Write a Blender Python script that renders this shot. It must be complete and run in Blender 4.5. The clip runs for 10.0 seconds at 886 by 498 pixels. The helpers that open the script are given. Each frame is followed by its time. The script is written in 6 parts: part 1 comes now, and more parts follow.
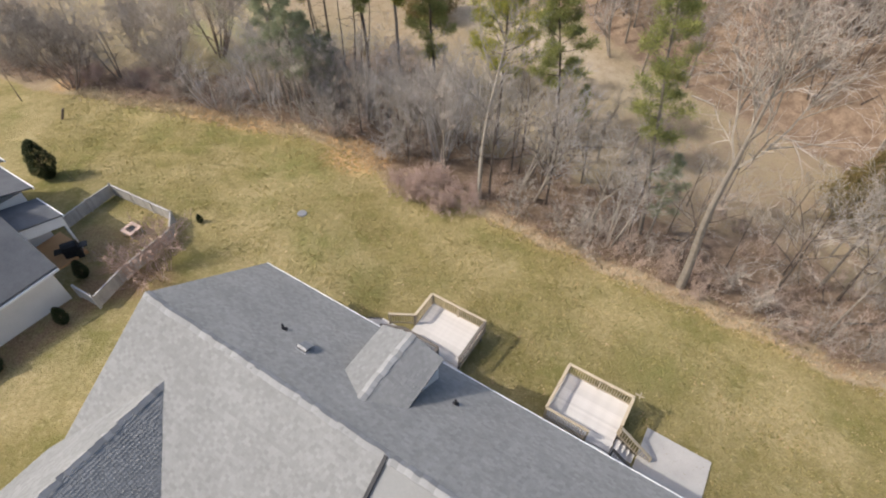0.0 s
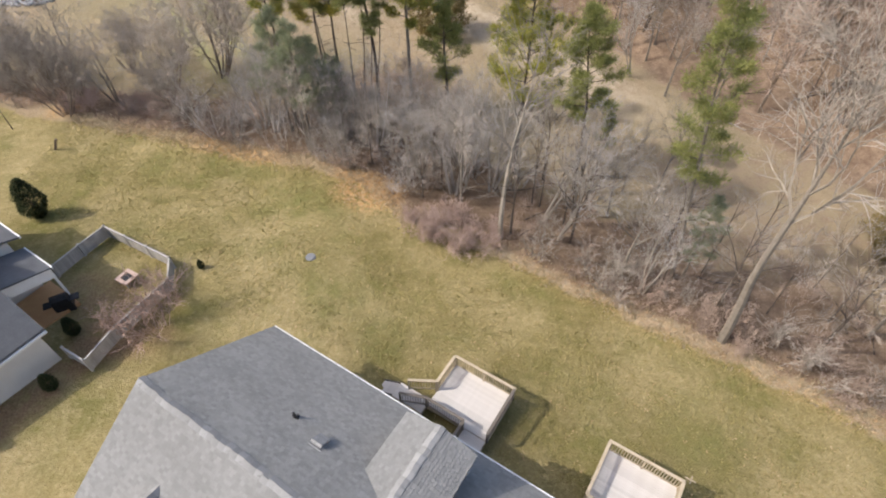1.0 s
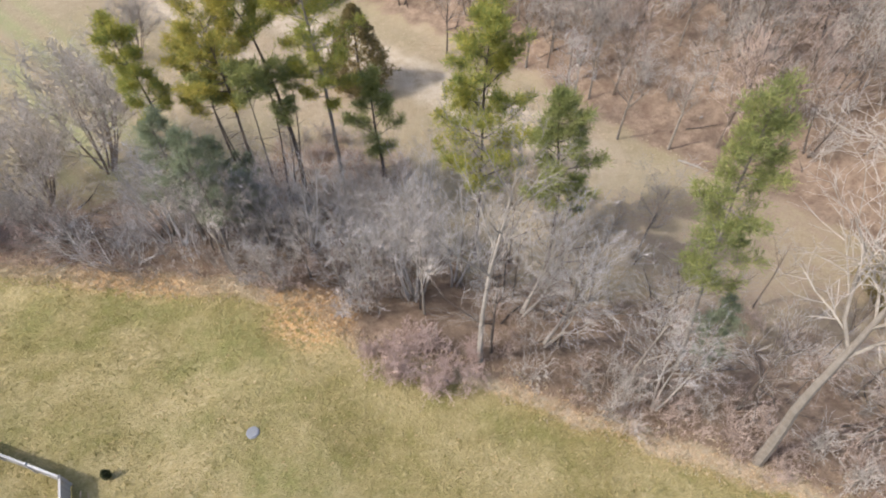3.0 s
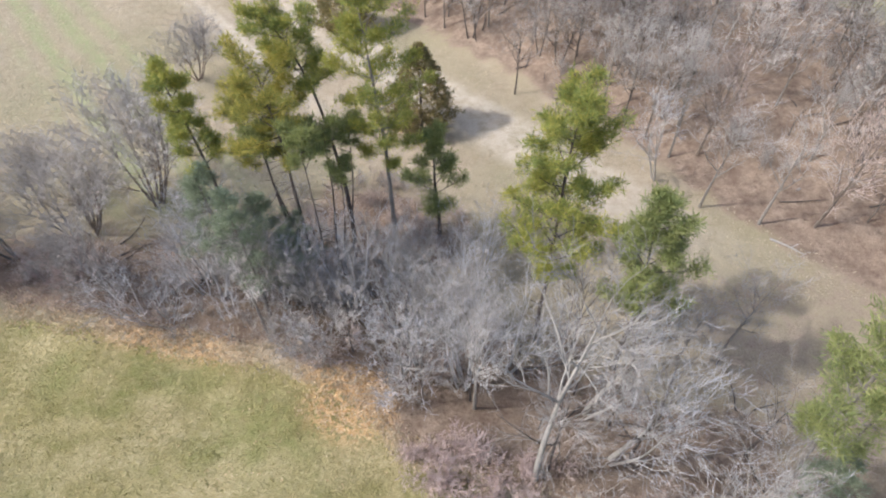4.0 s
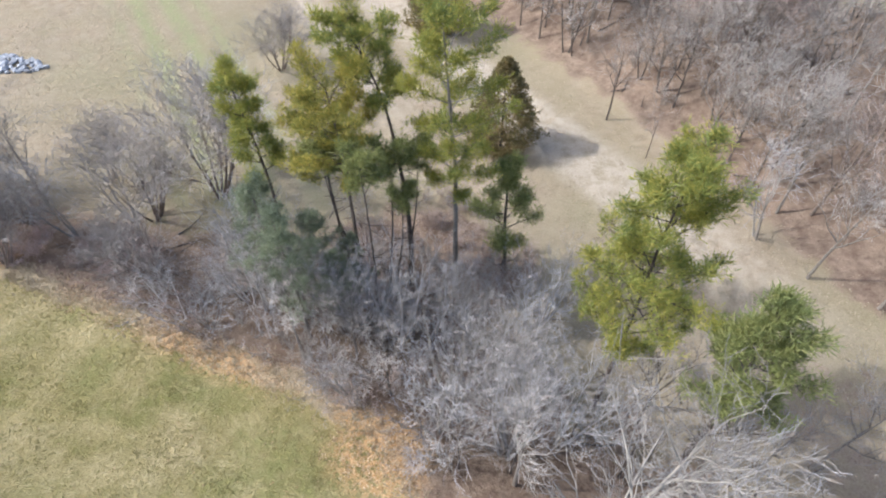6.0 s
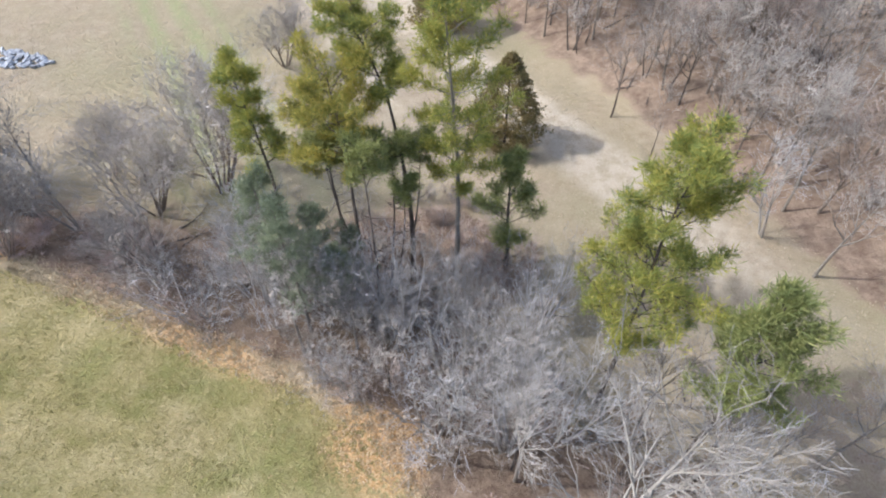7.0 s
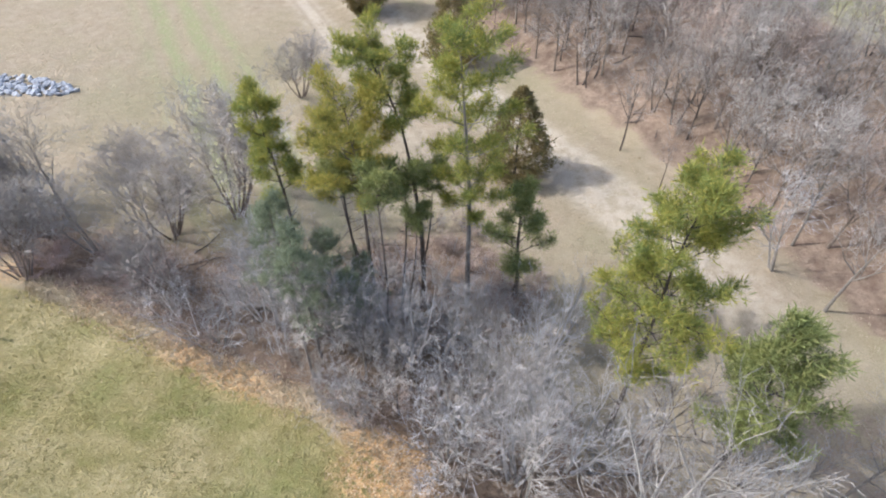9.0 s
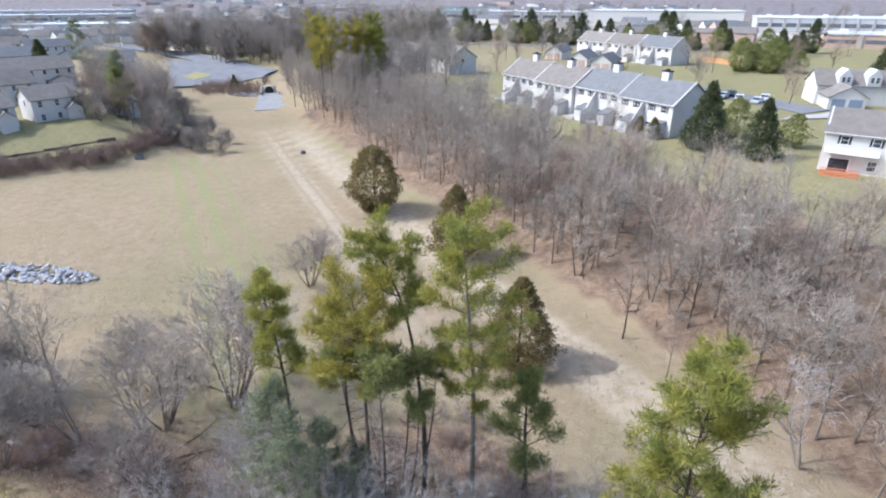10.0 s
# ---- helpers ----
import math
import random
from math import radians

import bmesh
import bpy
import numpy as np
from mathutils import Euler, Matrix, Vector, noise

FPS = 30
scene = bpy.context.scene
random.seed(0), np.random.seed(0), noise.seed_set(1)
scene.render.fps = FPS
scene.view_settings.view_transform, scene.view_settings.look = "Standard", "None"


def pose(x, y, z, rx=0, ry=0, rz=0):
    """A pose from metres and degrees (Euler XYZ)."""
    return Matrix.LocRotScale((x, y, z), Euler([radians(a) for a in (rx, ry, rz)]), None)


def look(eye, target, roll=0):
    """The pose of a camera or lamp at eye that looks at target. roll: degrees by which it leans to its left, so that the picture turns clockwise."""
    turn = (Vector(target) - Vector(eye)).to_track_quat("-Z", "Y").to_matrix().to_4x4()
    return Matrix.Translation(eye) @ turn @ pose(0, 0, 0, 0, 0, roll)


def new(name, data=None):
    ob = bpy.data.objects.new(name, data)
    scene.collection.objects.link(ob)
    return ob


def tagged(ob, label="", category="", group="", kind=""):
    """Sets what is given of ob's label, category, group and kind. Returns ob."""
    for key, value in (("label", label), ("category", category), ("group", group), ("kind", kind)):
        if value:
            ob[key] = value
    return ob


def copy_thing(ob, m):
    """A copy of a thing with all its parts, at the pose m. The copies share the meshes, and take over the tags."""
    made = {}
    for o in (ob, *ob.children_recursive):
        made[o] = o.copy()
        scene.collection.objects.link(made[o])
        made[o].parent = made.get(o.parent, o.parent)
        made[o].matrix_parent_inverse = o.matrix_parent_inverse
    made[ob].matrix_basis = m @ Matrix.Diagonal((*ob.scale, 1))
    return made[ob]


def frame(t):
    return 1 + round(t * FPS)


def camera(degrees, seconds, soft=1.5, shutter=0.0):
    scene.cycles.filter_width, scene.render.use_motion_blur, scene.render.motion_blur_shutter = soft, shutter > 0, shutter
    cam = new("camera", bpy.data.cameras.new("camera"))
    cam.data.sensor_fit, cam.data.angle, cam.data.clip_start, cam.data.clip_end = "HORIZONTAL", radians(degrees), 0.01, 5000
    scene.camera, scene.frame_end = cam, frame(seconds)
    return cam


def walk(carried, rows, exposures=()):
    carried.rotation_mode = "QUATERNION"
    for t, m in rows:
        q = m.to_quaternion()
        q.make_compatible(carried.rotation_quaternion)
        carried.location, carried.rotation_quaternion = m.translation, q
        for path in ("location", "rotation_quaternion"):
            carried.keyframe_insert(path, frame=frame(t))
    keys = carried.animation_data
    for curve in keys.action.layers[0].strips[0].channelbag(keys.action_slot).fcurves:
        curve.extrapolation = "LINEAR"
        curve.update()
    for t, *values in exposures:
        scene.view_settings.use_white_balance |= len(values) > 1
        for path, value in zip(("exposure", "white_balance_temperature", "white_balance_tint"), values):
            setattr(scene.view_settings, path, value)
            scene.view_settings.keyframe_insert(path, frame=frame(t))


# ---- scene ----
cam = camera(78.1, 10.0, soft=2.0)
METRES, EYE, TILT, LEAN, TURN = 27.0, 28.0, -48.0, 0.0, 0.0
ROWS = [
    (0.0, 0.0, 0.0, 0.0, -0.0, 0.0, -0.0),
    (0.5, -0.0201, 0.0489, 0.0535, 0.08, 0.03, 0.08),
    (1.0, -0.0431, 0.1018, 0.1123, 0.17, 0.03, 0.14),
    (1.5, -0.0671, 0.1589, 0.1765, -0.77, 0.01, 1.43),
    (2.0, -0.0857, 0.2186, 0.2498, -4.97, -0.47, 6.37),
    (3.5, -0.0842, 0.4165, 0.4845, -6.83, 0.02, 8.15),
    (4.0, -0.0935, 0.4851, 0.5736, -2.41, 0.84, 3.36),
    (4.5, -0.1034, 0.5313, 0.6496, 1.75, 0.97, -1.35),
    (5.0, -0.1023, 0.5677, 0.6871, 4.35, 0.71, -4.72),
    (5.5, -0.0951, 0.5956, 0.6886, 4.14, 0.37, -4.42),
    (7.0, -0.0824, 0.62, 0.6581, 4.66, 0.51, -4.85),
    (7.5, -0.0834, 0.6181, 0.6558, 4.9, 0.71, -5.22),
    (8.0, -0.0847, 0.6126, 0.6554, 5.11, 0.7, -5.37),
    (8.5, -0.0865, 0.6085, 0.6531, 5.27, 0.73, -5.6),
    (9.0, -0.0871, 0.6055, 0.6515, 5.44, 3.59, -5.84),
    (9.5, -0.088, 0.6021, 0.6513, 5.55, 13.07, -6.02),
    (10.0, -0.0884, 0.599, 0.6503, 5.64, 23.03, -6.17),
]
walk(cam, [(t, pose(0, 0, EYE, TILT, LEAN, TURN) @ pose(METRES * x, METRES * y, METRES * z, 90 + pitch, roll, yaw)) for t, x, y, z, yaw, pitch, roll in ROWS],
     exposures=[(0.0, 0.58, 6450, 11), (2.0, 0.70, 6350, 13), (4.5, 0.89, 5450, 10), (8.8, 0.90, 5450, 10), (10.0, 0.79, 5400, 11)])

# ---- world, sun, exposure ----
world = bpy.data.worlds.new("sky")
scene.world = world
world.use_nodes = True
wt = world.node_tree
sky = wt.nodes.new("ShaderNodeTexSky")
sky.sky_type = "NISHITA"
sky.sun_disc = False
sky.sun_elevation = radians(44)
sky.sun_rotation = radians(265)
sky.air_density = 1.0
sky.dust_density = 4.0
wt.links.new(sky.outputs[0], wt.nodes["Background"].inputs[0])
wt.nodes["Background"].inputs[1].default_value = 0.15
sun_data = bpy.data.lights.new("sun", "SUN")
sun_data.energy, sun_data.angle, sun_data.color = 2.3, radians(0.6), (1.0, 0.94, 0.85)
sun = new("sun", sun_data)
sun.matrix_world = look((-71, -6, 70), (0, 0, 0))



# ---- shape of the ground ----
def smooth(a, b, v):
    t = min(1.0, max(0.0, (v - a) / (b - a)))
    return t * t * (3 - 2 * t)


def past_edge(x, y):
    """Metres beyond the edge of the lawn, towards the wood."""
    s = 0.54 * x + 0.84 * y
    return s - (25.5 - 0.29 * max(0.0, -12.0 - x) - 0.9 * math.exp(-((x + 3.5) / 3.0) ** 2) + 0.9 * math.exp(-((x + 8) / 3.5) ** 2))


def off_axis(x, y):
    """Metres to the right of the middle line of the shallow basin."""
    return (x - 20) * 0.795 + (y - 45) * 0.606


def along_axis(x, y):
    return (x - 20) * -0.606 + (y - 45) * 0.795


def berm(x, y):
    return -0.496 * (x + 90) + 0.868 * (y - 108)


def height(x, y):
    e, d = past_edge(x, y), off_axis(x, y)
    z = 2.1 * (1 - smooth(-24, 1, e)) - 2.6 * smooth(0.5, 9, e)
    rise = 3.6 * smooth(7, 20, d) + 5.0 * smooth(20, 50, d)
    left = 6.5 * smooth(-2, 26, berm(x, y)) * smooth(-18, -42, d)
    end = 6.0 * smooth(192, 235, y + 0.25 * x)
    z += max(rise, left, end) * smooth(6, 16, e)
    z += 95 * smooth(1250, 2300, y + 0.1 * x + 0.5 * max(0.0, -x - 500)) * (1 + 0.3 * noise.noise((x * 0.002, y * 0.001, 3)))
    z += 0.12 * noise.noise((x * 0.16, y * 0.16, 0)) + 0.25 * noise.noise((x * 0.05, y * 0.05, 5)) * smooth(1, 6, e)
    return z


# ---- materials ----
class Nodes:
    def __init__(self, name):
        self.m = bpy.data.materials.new(name)
        self.m.use_nodes = True
        self.t = self.m.node_tree
        self.bsdf = self.t.nodes["Principled BSDF"]
        self.coord = self.t.nodes.new("ShaderNodeTexCoord").outputs["Object"]

    def link(self, a, b):
        self.t.links.new(a, b)

    def noise(self, scale, detail=4, rough=0.6, vec=None, stretch=None):
        n = self.t.nodes.new("ShaderNodeTexNoise")
        n.inputs["Scale"].default_value, n.inputs["Detail"].default_value, n.inputs["Roughness"].default_value = scale, detail, rough
        v = vec or self.coord
        if stretch:
            mp = self.t.nodes.new("ShaderNodeMapping")
            mp.inputs["Scale"].default_value = stretch
            self.link(v, mp.inputs[0])
            v = mp.outputs[0]
        self.link(v, n.inputs["Vector"])
        return n.outputs["Fac"]

    def ramp(self, fac, lo, hi):
        r = self.t.nodes.new("ShaderNodeMapRange")
        r.inputs["From Min"].default_value, r.inputs["From Max"].default_value = min(lo, hi), max(lo, hi)
        if lo > hi:
            r.inputs["To Min"].default_value, r.inputs["To Max"].default_value = 1, 0
        self.link(fac, r.inputs["Value"])
        return r.outputs["Result"]

    def math(self, op, a, b=0.0):
        n = self.t.nodes.new("ShaderNodeMath")
        n.operation = op
        for i, v in enumerate((a, b)):
            if isinstance(v, (int, float)):
                n.inputs[i].default_value = v
            else:
                self.link(v, n.inputs[i])
        return n.outputs[0]

    def mix(self, fac, a, b, mode="MIX"):
        n = self.t.nodes.new("ShaderNodeMix")
        n.data_type, n.blend_type = "RGBA", mode
        for sock, v in ((n.inputs[0], fac), (n.inputs[6], a), (n.inputs[7], b)):
            if isinstance(v, (int, float)):
                sock.default_value = v
            elif isinstance(v, tuple):
                sock.default_value = (*v, 1)
            else:
                self.link(v, sock)
        return n.outputs[2]

    def bump(self, fac, strength=0.4, distance=0.02):
        b = self.t.nodes.new("ShaderNodeBump")
        b.inputs["Strength"].default_value, b.inputs["Distance"].default_value = strength, distance
        self.link(fac, b.inputs["Height"])
        self.link(b.outputs[0], self.bsdf.inputs["Normal"])

    def done(self, colour, rough=0.9, metal=0.0, spec=0.3):
        self.link(colour, self.bsdf.inputs["Base Color"])
        self.bsdf.inputs["Roughness"].default_value = rough
        self.bsdf.inputs["Metallic"].default_value = metal
        self.bsdf.inputs["Specular IOR Level"].default_value = spec
        return self.m


def plain(name, a, b, scale=6.0, rough=0.85, metal=0.0, spec=0.3, fine=60.0, bump=0.3, vary=0.0, island=False):
    """Two tones at two scales; vary: spread in lightness from piece to piece."""
    n = Nodes(name)
    f = n.math("ADD", n.math("MULTIPLY", n.noise(scale), 0.65), n.math("MULTIPLY", n.noise(fine, 2), 0.35))
    c = n.mix(n.ramp(f, 0.33, 0.67), a, b)
    if vary:
        if island:
            r = n.t.nodes.new("ShaderNodeNewGeometry").outputs["Random Per Island"]
        else:
            r = n.t.nodes.new("ShaderNodeObjectInfo").outputs["Random"]
        k = n.math("ADD", n.math("MULTIPLY", r, 2 * vary), 1 - vary)
        comb = n.t.nodes.new("ShaderNodeCombineColor")
        for i in range(3):
            n.link(k, comb.inputs[i])
        c = n.mix(1.0, c, comb.outputs[0], "MULTIPLY")
    n.bump(n.noise(fine, 3), bump, 0.01)
    return n.done(c, rough, metal, spec)


def ground_material():
    n = Nodes("ground_cover")

    def attr(name):
        a = n.t.nodes.new("ShaderNodeAttribute")
        a.attribute_name = name
        s = n.t.nodes.new("ShaderNodeSeparateColor")
        n.link(a.outputs["Color"], s.inputs[0])
        return s.outputs

    lawn, litter, path = attr("zone_a")
    strip, rust, verge = attr("zone_b")
    far_tone, yard, moss = attr("zone_c")
    big, mid, fine = n.noise(0.12, 4), n.noise(0.9, 5, 0.7), n.noise(9, 4, 0.75)
    tuft = n.noise(3.2, 3, 0.7)
    # dry grass of the basin
    c = n.mix(n.ramp(mid, 0.3, 0.7), (0.31, 0.24, 0.15), (0.43, 0.35, 0.24))
    c = n.mix(n.math("MULTIPLY", n.ramp(n.noise(0.045, 4, 0.65), 0.42, 0.62), 0.75), c, (0.315, 0.27, 0.155))
    c = n.mix(n.math("MULTIPLY", n.ramp(big, 0.5, 0.7), 0.8), c, (0.37, 0.30, 0.19))
    # mown green strips
    xyz = n.t.nodes.new("ShaderNodeSeparateXYZ")
    n.link(n.coord, xyz.inputs[0])
    line = lambda p, q, k: n.math("ADD", n.math("ADD", n.math("MULTIPLY", xyz.outputs[0], p), n.math("MULTIPLY", xyz.outputs[1], q)), k)
    across, along = line(0.795, 0.606, -43.17), line(-0.606, 0.795, -23.655)
    wander = n.math("MULTIPLY", n.math("SUBTRACT", big, 0.5), 1.6)
    swath = n.math("ADD", n.math("COSINE", n.math("MULTIPLY", n.math("ADD", n.math("ADD", across, wander), n.math("MULTIPLY", along, -0.03)), 1.7)), 0.9)
    c = n.mix(n.math("MULTIPLY", n.math("MULTIPLY", strip, n.ramp(mid, 0.2, 0.6)), n.math("MULTIPLY", swath, 0.6)), c, (0.315, 0.305, 0.155))
    # two wheel ruts along the track
    off = n.math("ADD", n.math("ADD", across, 9.3 + 0.07 * 57), n.math("MULTIPLY", along, -0.07))
    rut = n.ramp(n.math("ABSOLUTE", n.math("SUBTRACT", n.math("ABSOLUTE", n.math("ADD", off, n.math("MULTIPLY", wander, 0.5))), 1.1)), 0.55, 0.1)
    rut = n.math("MULTIPLY", n.math("MULTIPLY", rut, path), n.ramp(mid, 0.3, 0.6))
    # pale trodden path
    c = n.mix(n.math("MULTIPLY", path, n.ramp(mid, 0.2, 0.55)), c, (0.50, 0.42, 0.31))
    c = n.mix(n.math("MULTIPLY", rut, 0.6), c, (0.27, 0.21, 0.13))
    # leaf litter under the trees
    lit = n.mix(n.ramp(mid, 0.35, 0.65), (0.19, 0.13, 0.088), (0.34, 0.255, 0.178))
    lit = n.mix(n.ramp(tuft, 0.55, 0.75), lit, (0.15, 0.10, 0.07))
    edge = n.math("ADD", litter, n.math("MULTIPLY", n.math("SUBTRACT", mid, 0.5), 1.6))
    c = n.mix(n.ramp(edge, 0.3, 0.7), c, lit)
    # lawn with worn and mossy patches
    g = n.mix(n.ramp(mid, 0.3, 0.7), (0.215, 0.185, 0.066), (0.335, 0.274, 0.125))
    g = n.mix(n.ramp(big, 0.44, 0.60), g, n.mix(n.ramp(tuft, 0.3, 0.7), (0.335, 0.272, 0.125), (0.45, 0.37, 0.20)))
    g = n.mix(n.math("MULTIPLY", n.ramp(n.noise(0.22, 4), 0.50, 0.68), 0.6), g, (0.165, 0.165, 0.045))
    g = n.mix(n.math("MULTIPLY", n.ramp(tuft, 0.54, 0.72), 0.45), g, (0.48, 0.395, 0.215))
    g = n.mix(n.math("MULTIPLY", n.ramp(n.noise(1.7, 4, 0.7), 0.57, 0.72), 0.35), g, (0.17, 0.17, 0.052))
    g = n.mix(n.math("MULTIPLY", n.math("MULTIPLY", moss, 0.7), n.ramp(mid, 0.3, 0.62)), g, (0.19, 0.19, 0.06))
    edge = n.math("ADD", lawn, n.math("MULTIPLY", n.math("SUBTRACT", mid, 0.5), 1.0))
    c = n.mix(n.ramp(edge, 0.35, 0.65), c, g)
    c = n.mix(n.math("MULTIPLY", yard, n.ramp(mid, 0.3, 0.55)), c, n.mix(n.ramp(fine, 0.35, 0.65), (0.24, 0.15, 0.09), (0.36, 0.25, 0.15)))
    # heaps of fallen leaves along the edge
    edge = n.math("MULTIPLY", rust, n.ramp(tuft, 0.40, 0.52))
    c = n.mix(edge, c, n.mix(n.ramp(fine, 0.35, 0.65), (0.48, 0.28, 0.11), (0.66, 0.46, 0.245)))
    # lawn round the rows of houses
    c = n.mix(verge, c, n.mix(n.ramp(mid, 0.3, 0.7), (0.25, 0.235, 0.115), (0.34, 0.30, 0.165)))
    # ground beyond about 420 m blends to lilac-grey with distance
    c = n.mix(far_tone, c, n.mix(n.ramp(big, 0.4, 0.6), (0.20, 0.175, 0.175), (0.28, 0.255, 0.25)))
    c = n.mix(n.ramp(fine, 0.2, 0.8), n.mix(0.5, c, n.mix(1.0, c, c, "MULTIPLY")), n.mix(0.2, c, (1, 1, 1), "SOFT_LIGHT"))
    n.bump(n.math("ADD", fine, tuft), 0.9, 0.12)
    return n.done(c, 0.95, 0, 0.1)


GROUND = ground_material()
STRAW_GREEN = plain("short_grass", (0.22, 0.22, 0.10), (0.33, 0.30, 0.15), 1.5, 0.95, fine=12, bump=0.6)
ASPHALT_PALE = plain("weathered_grey_concrete", (0.24, 0.24, 0.235), (0.33, 0.33, 0.32), 0.6, 0.9, fine=10)
SHUTTER_BLUE = plain("blue_grey_paint", (0.22, 0.27, 0.34), (0.27, 0.32, 0.39), 2, 0.5)
BARK_PALE = plain("pale_bark", (0.23, 0.20, 0.165), (0.37, 0.33, 0.275), 3, 0.9, fine=25, bump=0.7)
BARK_GREY = plain("grey_bark", (0.165, 0.14, 0.11), (0.28, 0.245, 0.20), 3, 0.92, fine=25, bump=0.7, vary=0.2)
BARK_SILVER = plain("silver_bark", (0.33, 0.305, 0.275), (0.52, 0.485, 0.44), 3, 0.9, fine=25, bump=0.7, vary=0.2)
BARK_BROWN = plain("brown_bark", (0.13, 0.10, 0.075), (0.24, 0.19, 0.145), 3, 0.92, fine=25, bump=0.7, vary=0.2)
BARK_DARK = plain("dark_bark", (0.075, 0.058, 0.045), (0.15, 0.12, 0.095), 3, 0.92, fine=25, bump=0.7, vary=0.2)
TWIG_GREY = plain("grey_twigs", (0.28, 0.242, 0.20), (0.41, 0.365, 0.315), 2, 0.9, fine=20, vary=0.22)
TWIG_SILVER = plain("silver_twigs", (0.29, 0.265, 0.25), (0.45, 0.42, 0.395), 2, 0.9, fine=20, vary=0.2)
TWIG_BROWN = plain("brown_twigs", (0.30, 0.22, 0.17), (0.42, 0.33, 0.265), 2, 0.9, fine=20, vary=0.2)
BRUSH_BROWN = plain("dark_brown_twigs", (0.19, 0.135, 0.105), (0.30, 0.225, 0.185), 2, 0.9, fine=20)
TWIG_PINK = plain("pinkish_brown_twigs", (0.36, 0.26, 0.215), (0.48, 0.37, 0.315), 2, 0.9, fine=20)
TWIG_RED = plain("reddish_twigs", (0.30, 0.20, 0.16), (0.42, 0.31, 0.26), 2, 0.9, fine=20)


def needles(name, a, b, c):
    n = Nodes(name)
    r = n.t.nodes.new("ShaderNodeNewGeometry").outputs["Random Per Island"]
    col = n.mix(n.ramp(n.noise(0.55, 3), 0.36, 0.64), a, b)
    col = n.mix(n.ramp(r, 0.55, 1.0), col, c)
    m = n.done(col, 0.7, 0, 0.25)
    thin = n.t.nodes.new("ShaderNodeBsdfTranslucent")
    n.link(col, thin.inputs["Color"])
    both = n.t.nodes.new("ShaderNodeMixShader")
    both.inputs[0].default_value = 0.42
    n.link(n.bsdf.outputs[0], both.inputs[1])
    n.link(thin.outputs[0], both.inputs[2])
    n.link(both.outputs[0], n.t.nodes["Material Output"].inputs["Surface"])
    return m


NEEDLE_PINE = needles("pine_needles", (0.19, 0.23, 0.065), (0.33, 0.315, 0.06), (0.48, 0.41, 0.09))
NEEDLE_GOLD = needles("yellowish_pine_needles", (0.23, 0.235, 0.06), (0.38, 0.33, 0.06), (0.54, 0.42, 0.09))
NEEDLE_MID = needles("green_pine_needles", (0.17, 0.20, 0.07), (0.275, 0.285, 0.09), (0.37, 0.355, 0.13))
NEEDLE_BLUE = needles("dull_pine_needles", (0.18, 0.21, 0.13), (0.25, 0.275, 0.165), (0.34, 0.355, 0.225))
NEEDLE_CEDAR = needles("cedar_foliage", (0.16, 0.145, 0.06), (0.24, 0.185, 0.075), (0.32, 0.235, 0.10))
NEEDLE_SPRUCE = needles("spruce_needles", (0.075, 0.095, 0.05), (0.12, 0.14, 0.065), (0.18, 0.185, 0.085))
NEEDLE_DARK = needles("evergreen_leaves", (0.035, 0.05, 0.022), (0.06, 0.075, 0.03), (0.10, 0.10, 0.045))

SHINGLE = plain("grey_shingles", (0.205, 0.206, 0.20), (0.252, 0.253, 0.246), 0.5, 0.95, fine=14, bump=0.5, vary=0.1, island=True, spec=0.15)
SHINGLE_PIECE = plain("grey_shingle_pieces", (0.205, 0.206, 0.20), (0.252, 0.253, 0.246), 0.5, 0.95, fine=14, bump=0.5, vary=0.1, spec=0.15)
CAP = plain("ridge_shingles", (0.22, 0.22, 0.217), (0.30, 0.30, 0.295), 2, 0.95, fine=40, vary=0.15, spec=0.15)
SHINGLE_BROWN = plain("weathered_brown_shingles", (0.17, 0.152, 0.135), (0.245, 0.222, 0.198), 0.8, 0.95, fine=18, vary=0.1)
SHINGLE_BLUE = plain("weathered_blue_shingles", (0.13, 0.135, 0.138), (0.19, 0.195, 0.20), 0.8, 0.95, fine=18, vary=0.1)
SHINGLE_DARK = plain("dark_slate_grey_shingles", (0.095, 0.098, 0.105), (0.15, 0.153, 0.16), 0.8, 0.95, fine=18, vary=0.1, spec=0.15)
SIDING = plain("white_siding", (0.57, 0.555, 0.525), (0.66, 0.645, 0.615), 0.7, 0.7, fine=12, bump=0.15)
SIDING_GREY = plain("grey_siding", (0.50, 0.51, 0.51), (0.60, 0.61, 0.61), 0.7, 0.7, fine=12, bump=0.15)
TRIM = plain("white_trim", (0.70, 0.70, 0.68), (0.80, 0.80, 0.78), 2, 0.55, fine=30, bump=0.1)
VINYL = plain("grey_fence_boards", (0.33, 0.315, 0.29), (0.46, 0.44, 0.415), 1.5, 0.8, fine=30, vary=0.12)
DECK_BOARD = plain("bleached_deck_boards", (0.50, 0.47, 0.435), (0.60, 0.57, 0.535), 1.5, 0.85, fine=40, vary=0.08)
DECK_RAIL = plain("treated_pine_rail", (0.37, 0.305, 0.21), (0.50, 0.42, 0.305), 2.5, 0.8, fine=40, vary=0.1)
# darker timber: joists, footing posts, stringers and some of the rails
DECK_DARK = plain("dark_deck_timber", (0.10, 0.085, 0.07), (0.19, 0.165, 0.14), 2.5, 0.85, fine=40, vary=0.1)
CONCRETE = plain("concrete", (0.36, 0.34, 0.315), (0.47, 0.45, 0.42), 0.8, 0.9, fine=18)
ASPHALT = plain("worn_asphalt", (0.17, 0.175, 0.185), (0.23, 0.235, 0.245), 0.25, 0.97, fine=8, spec=0.1)
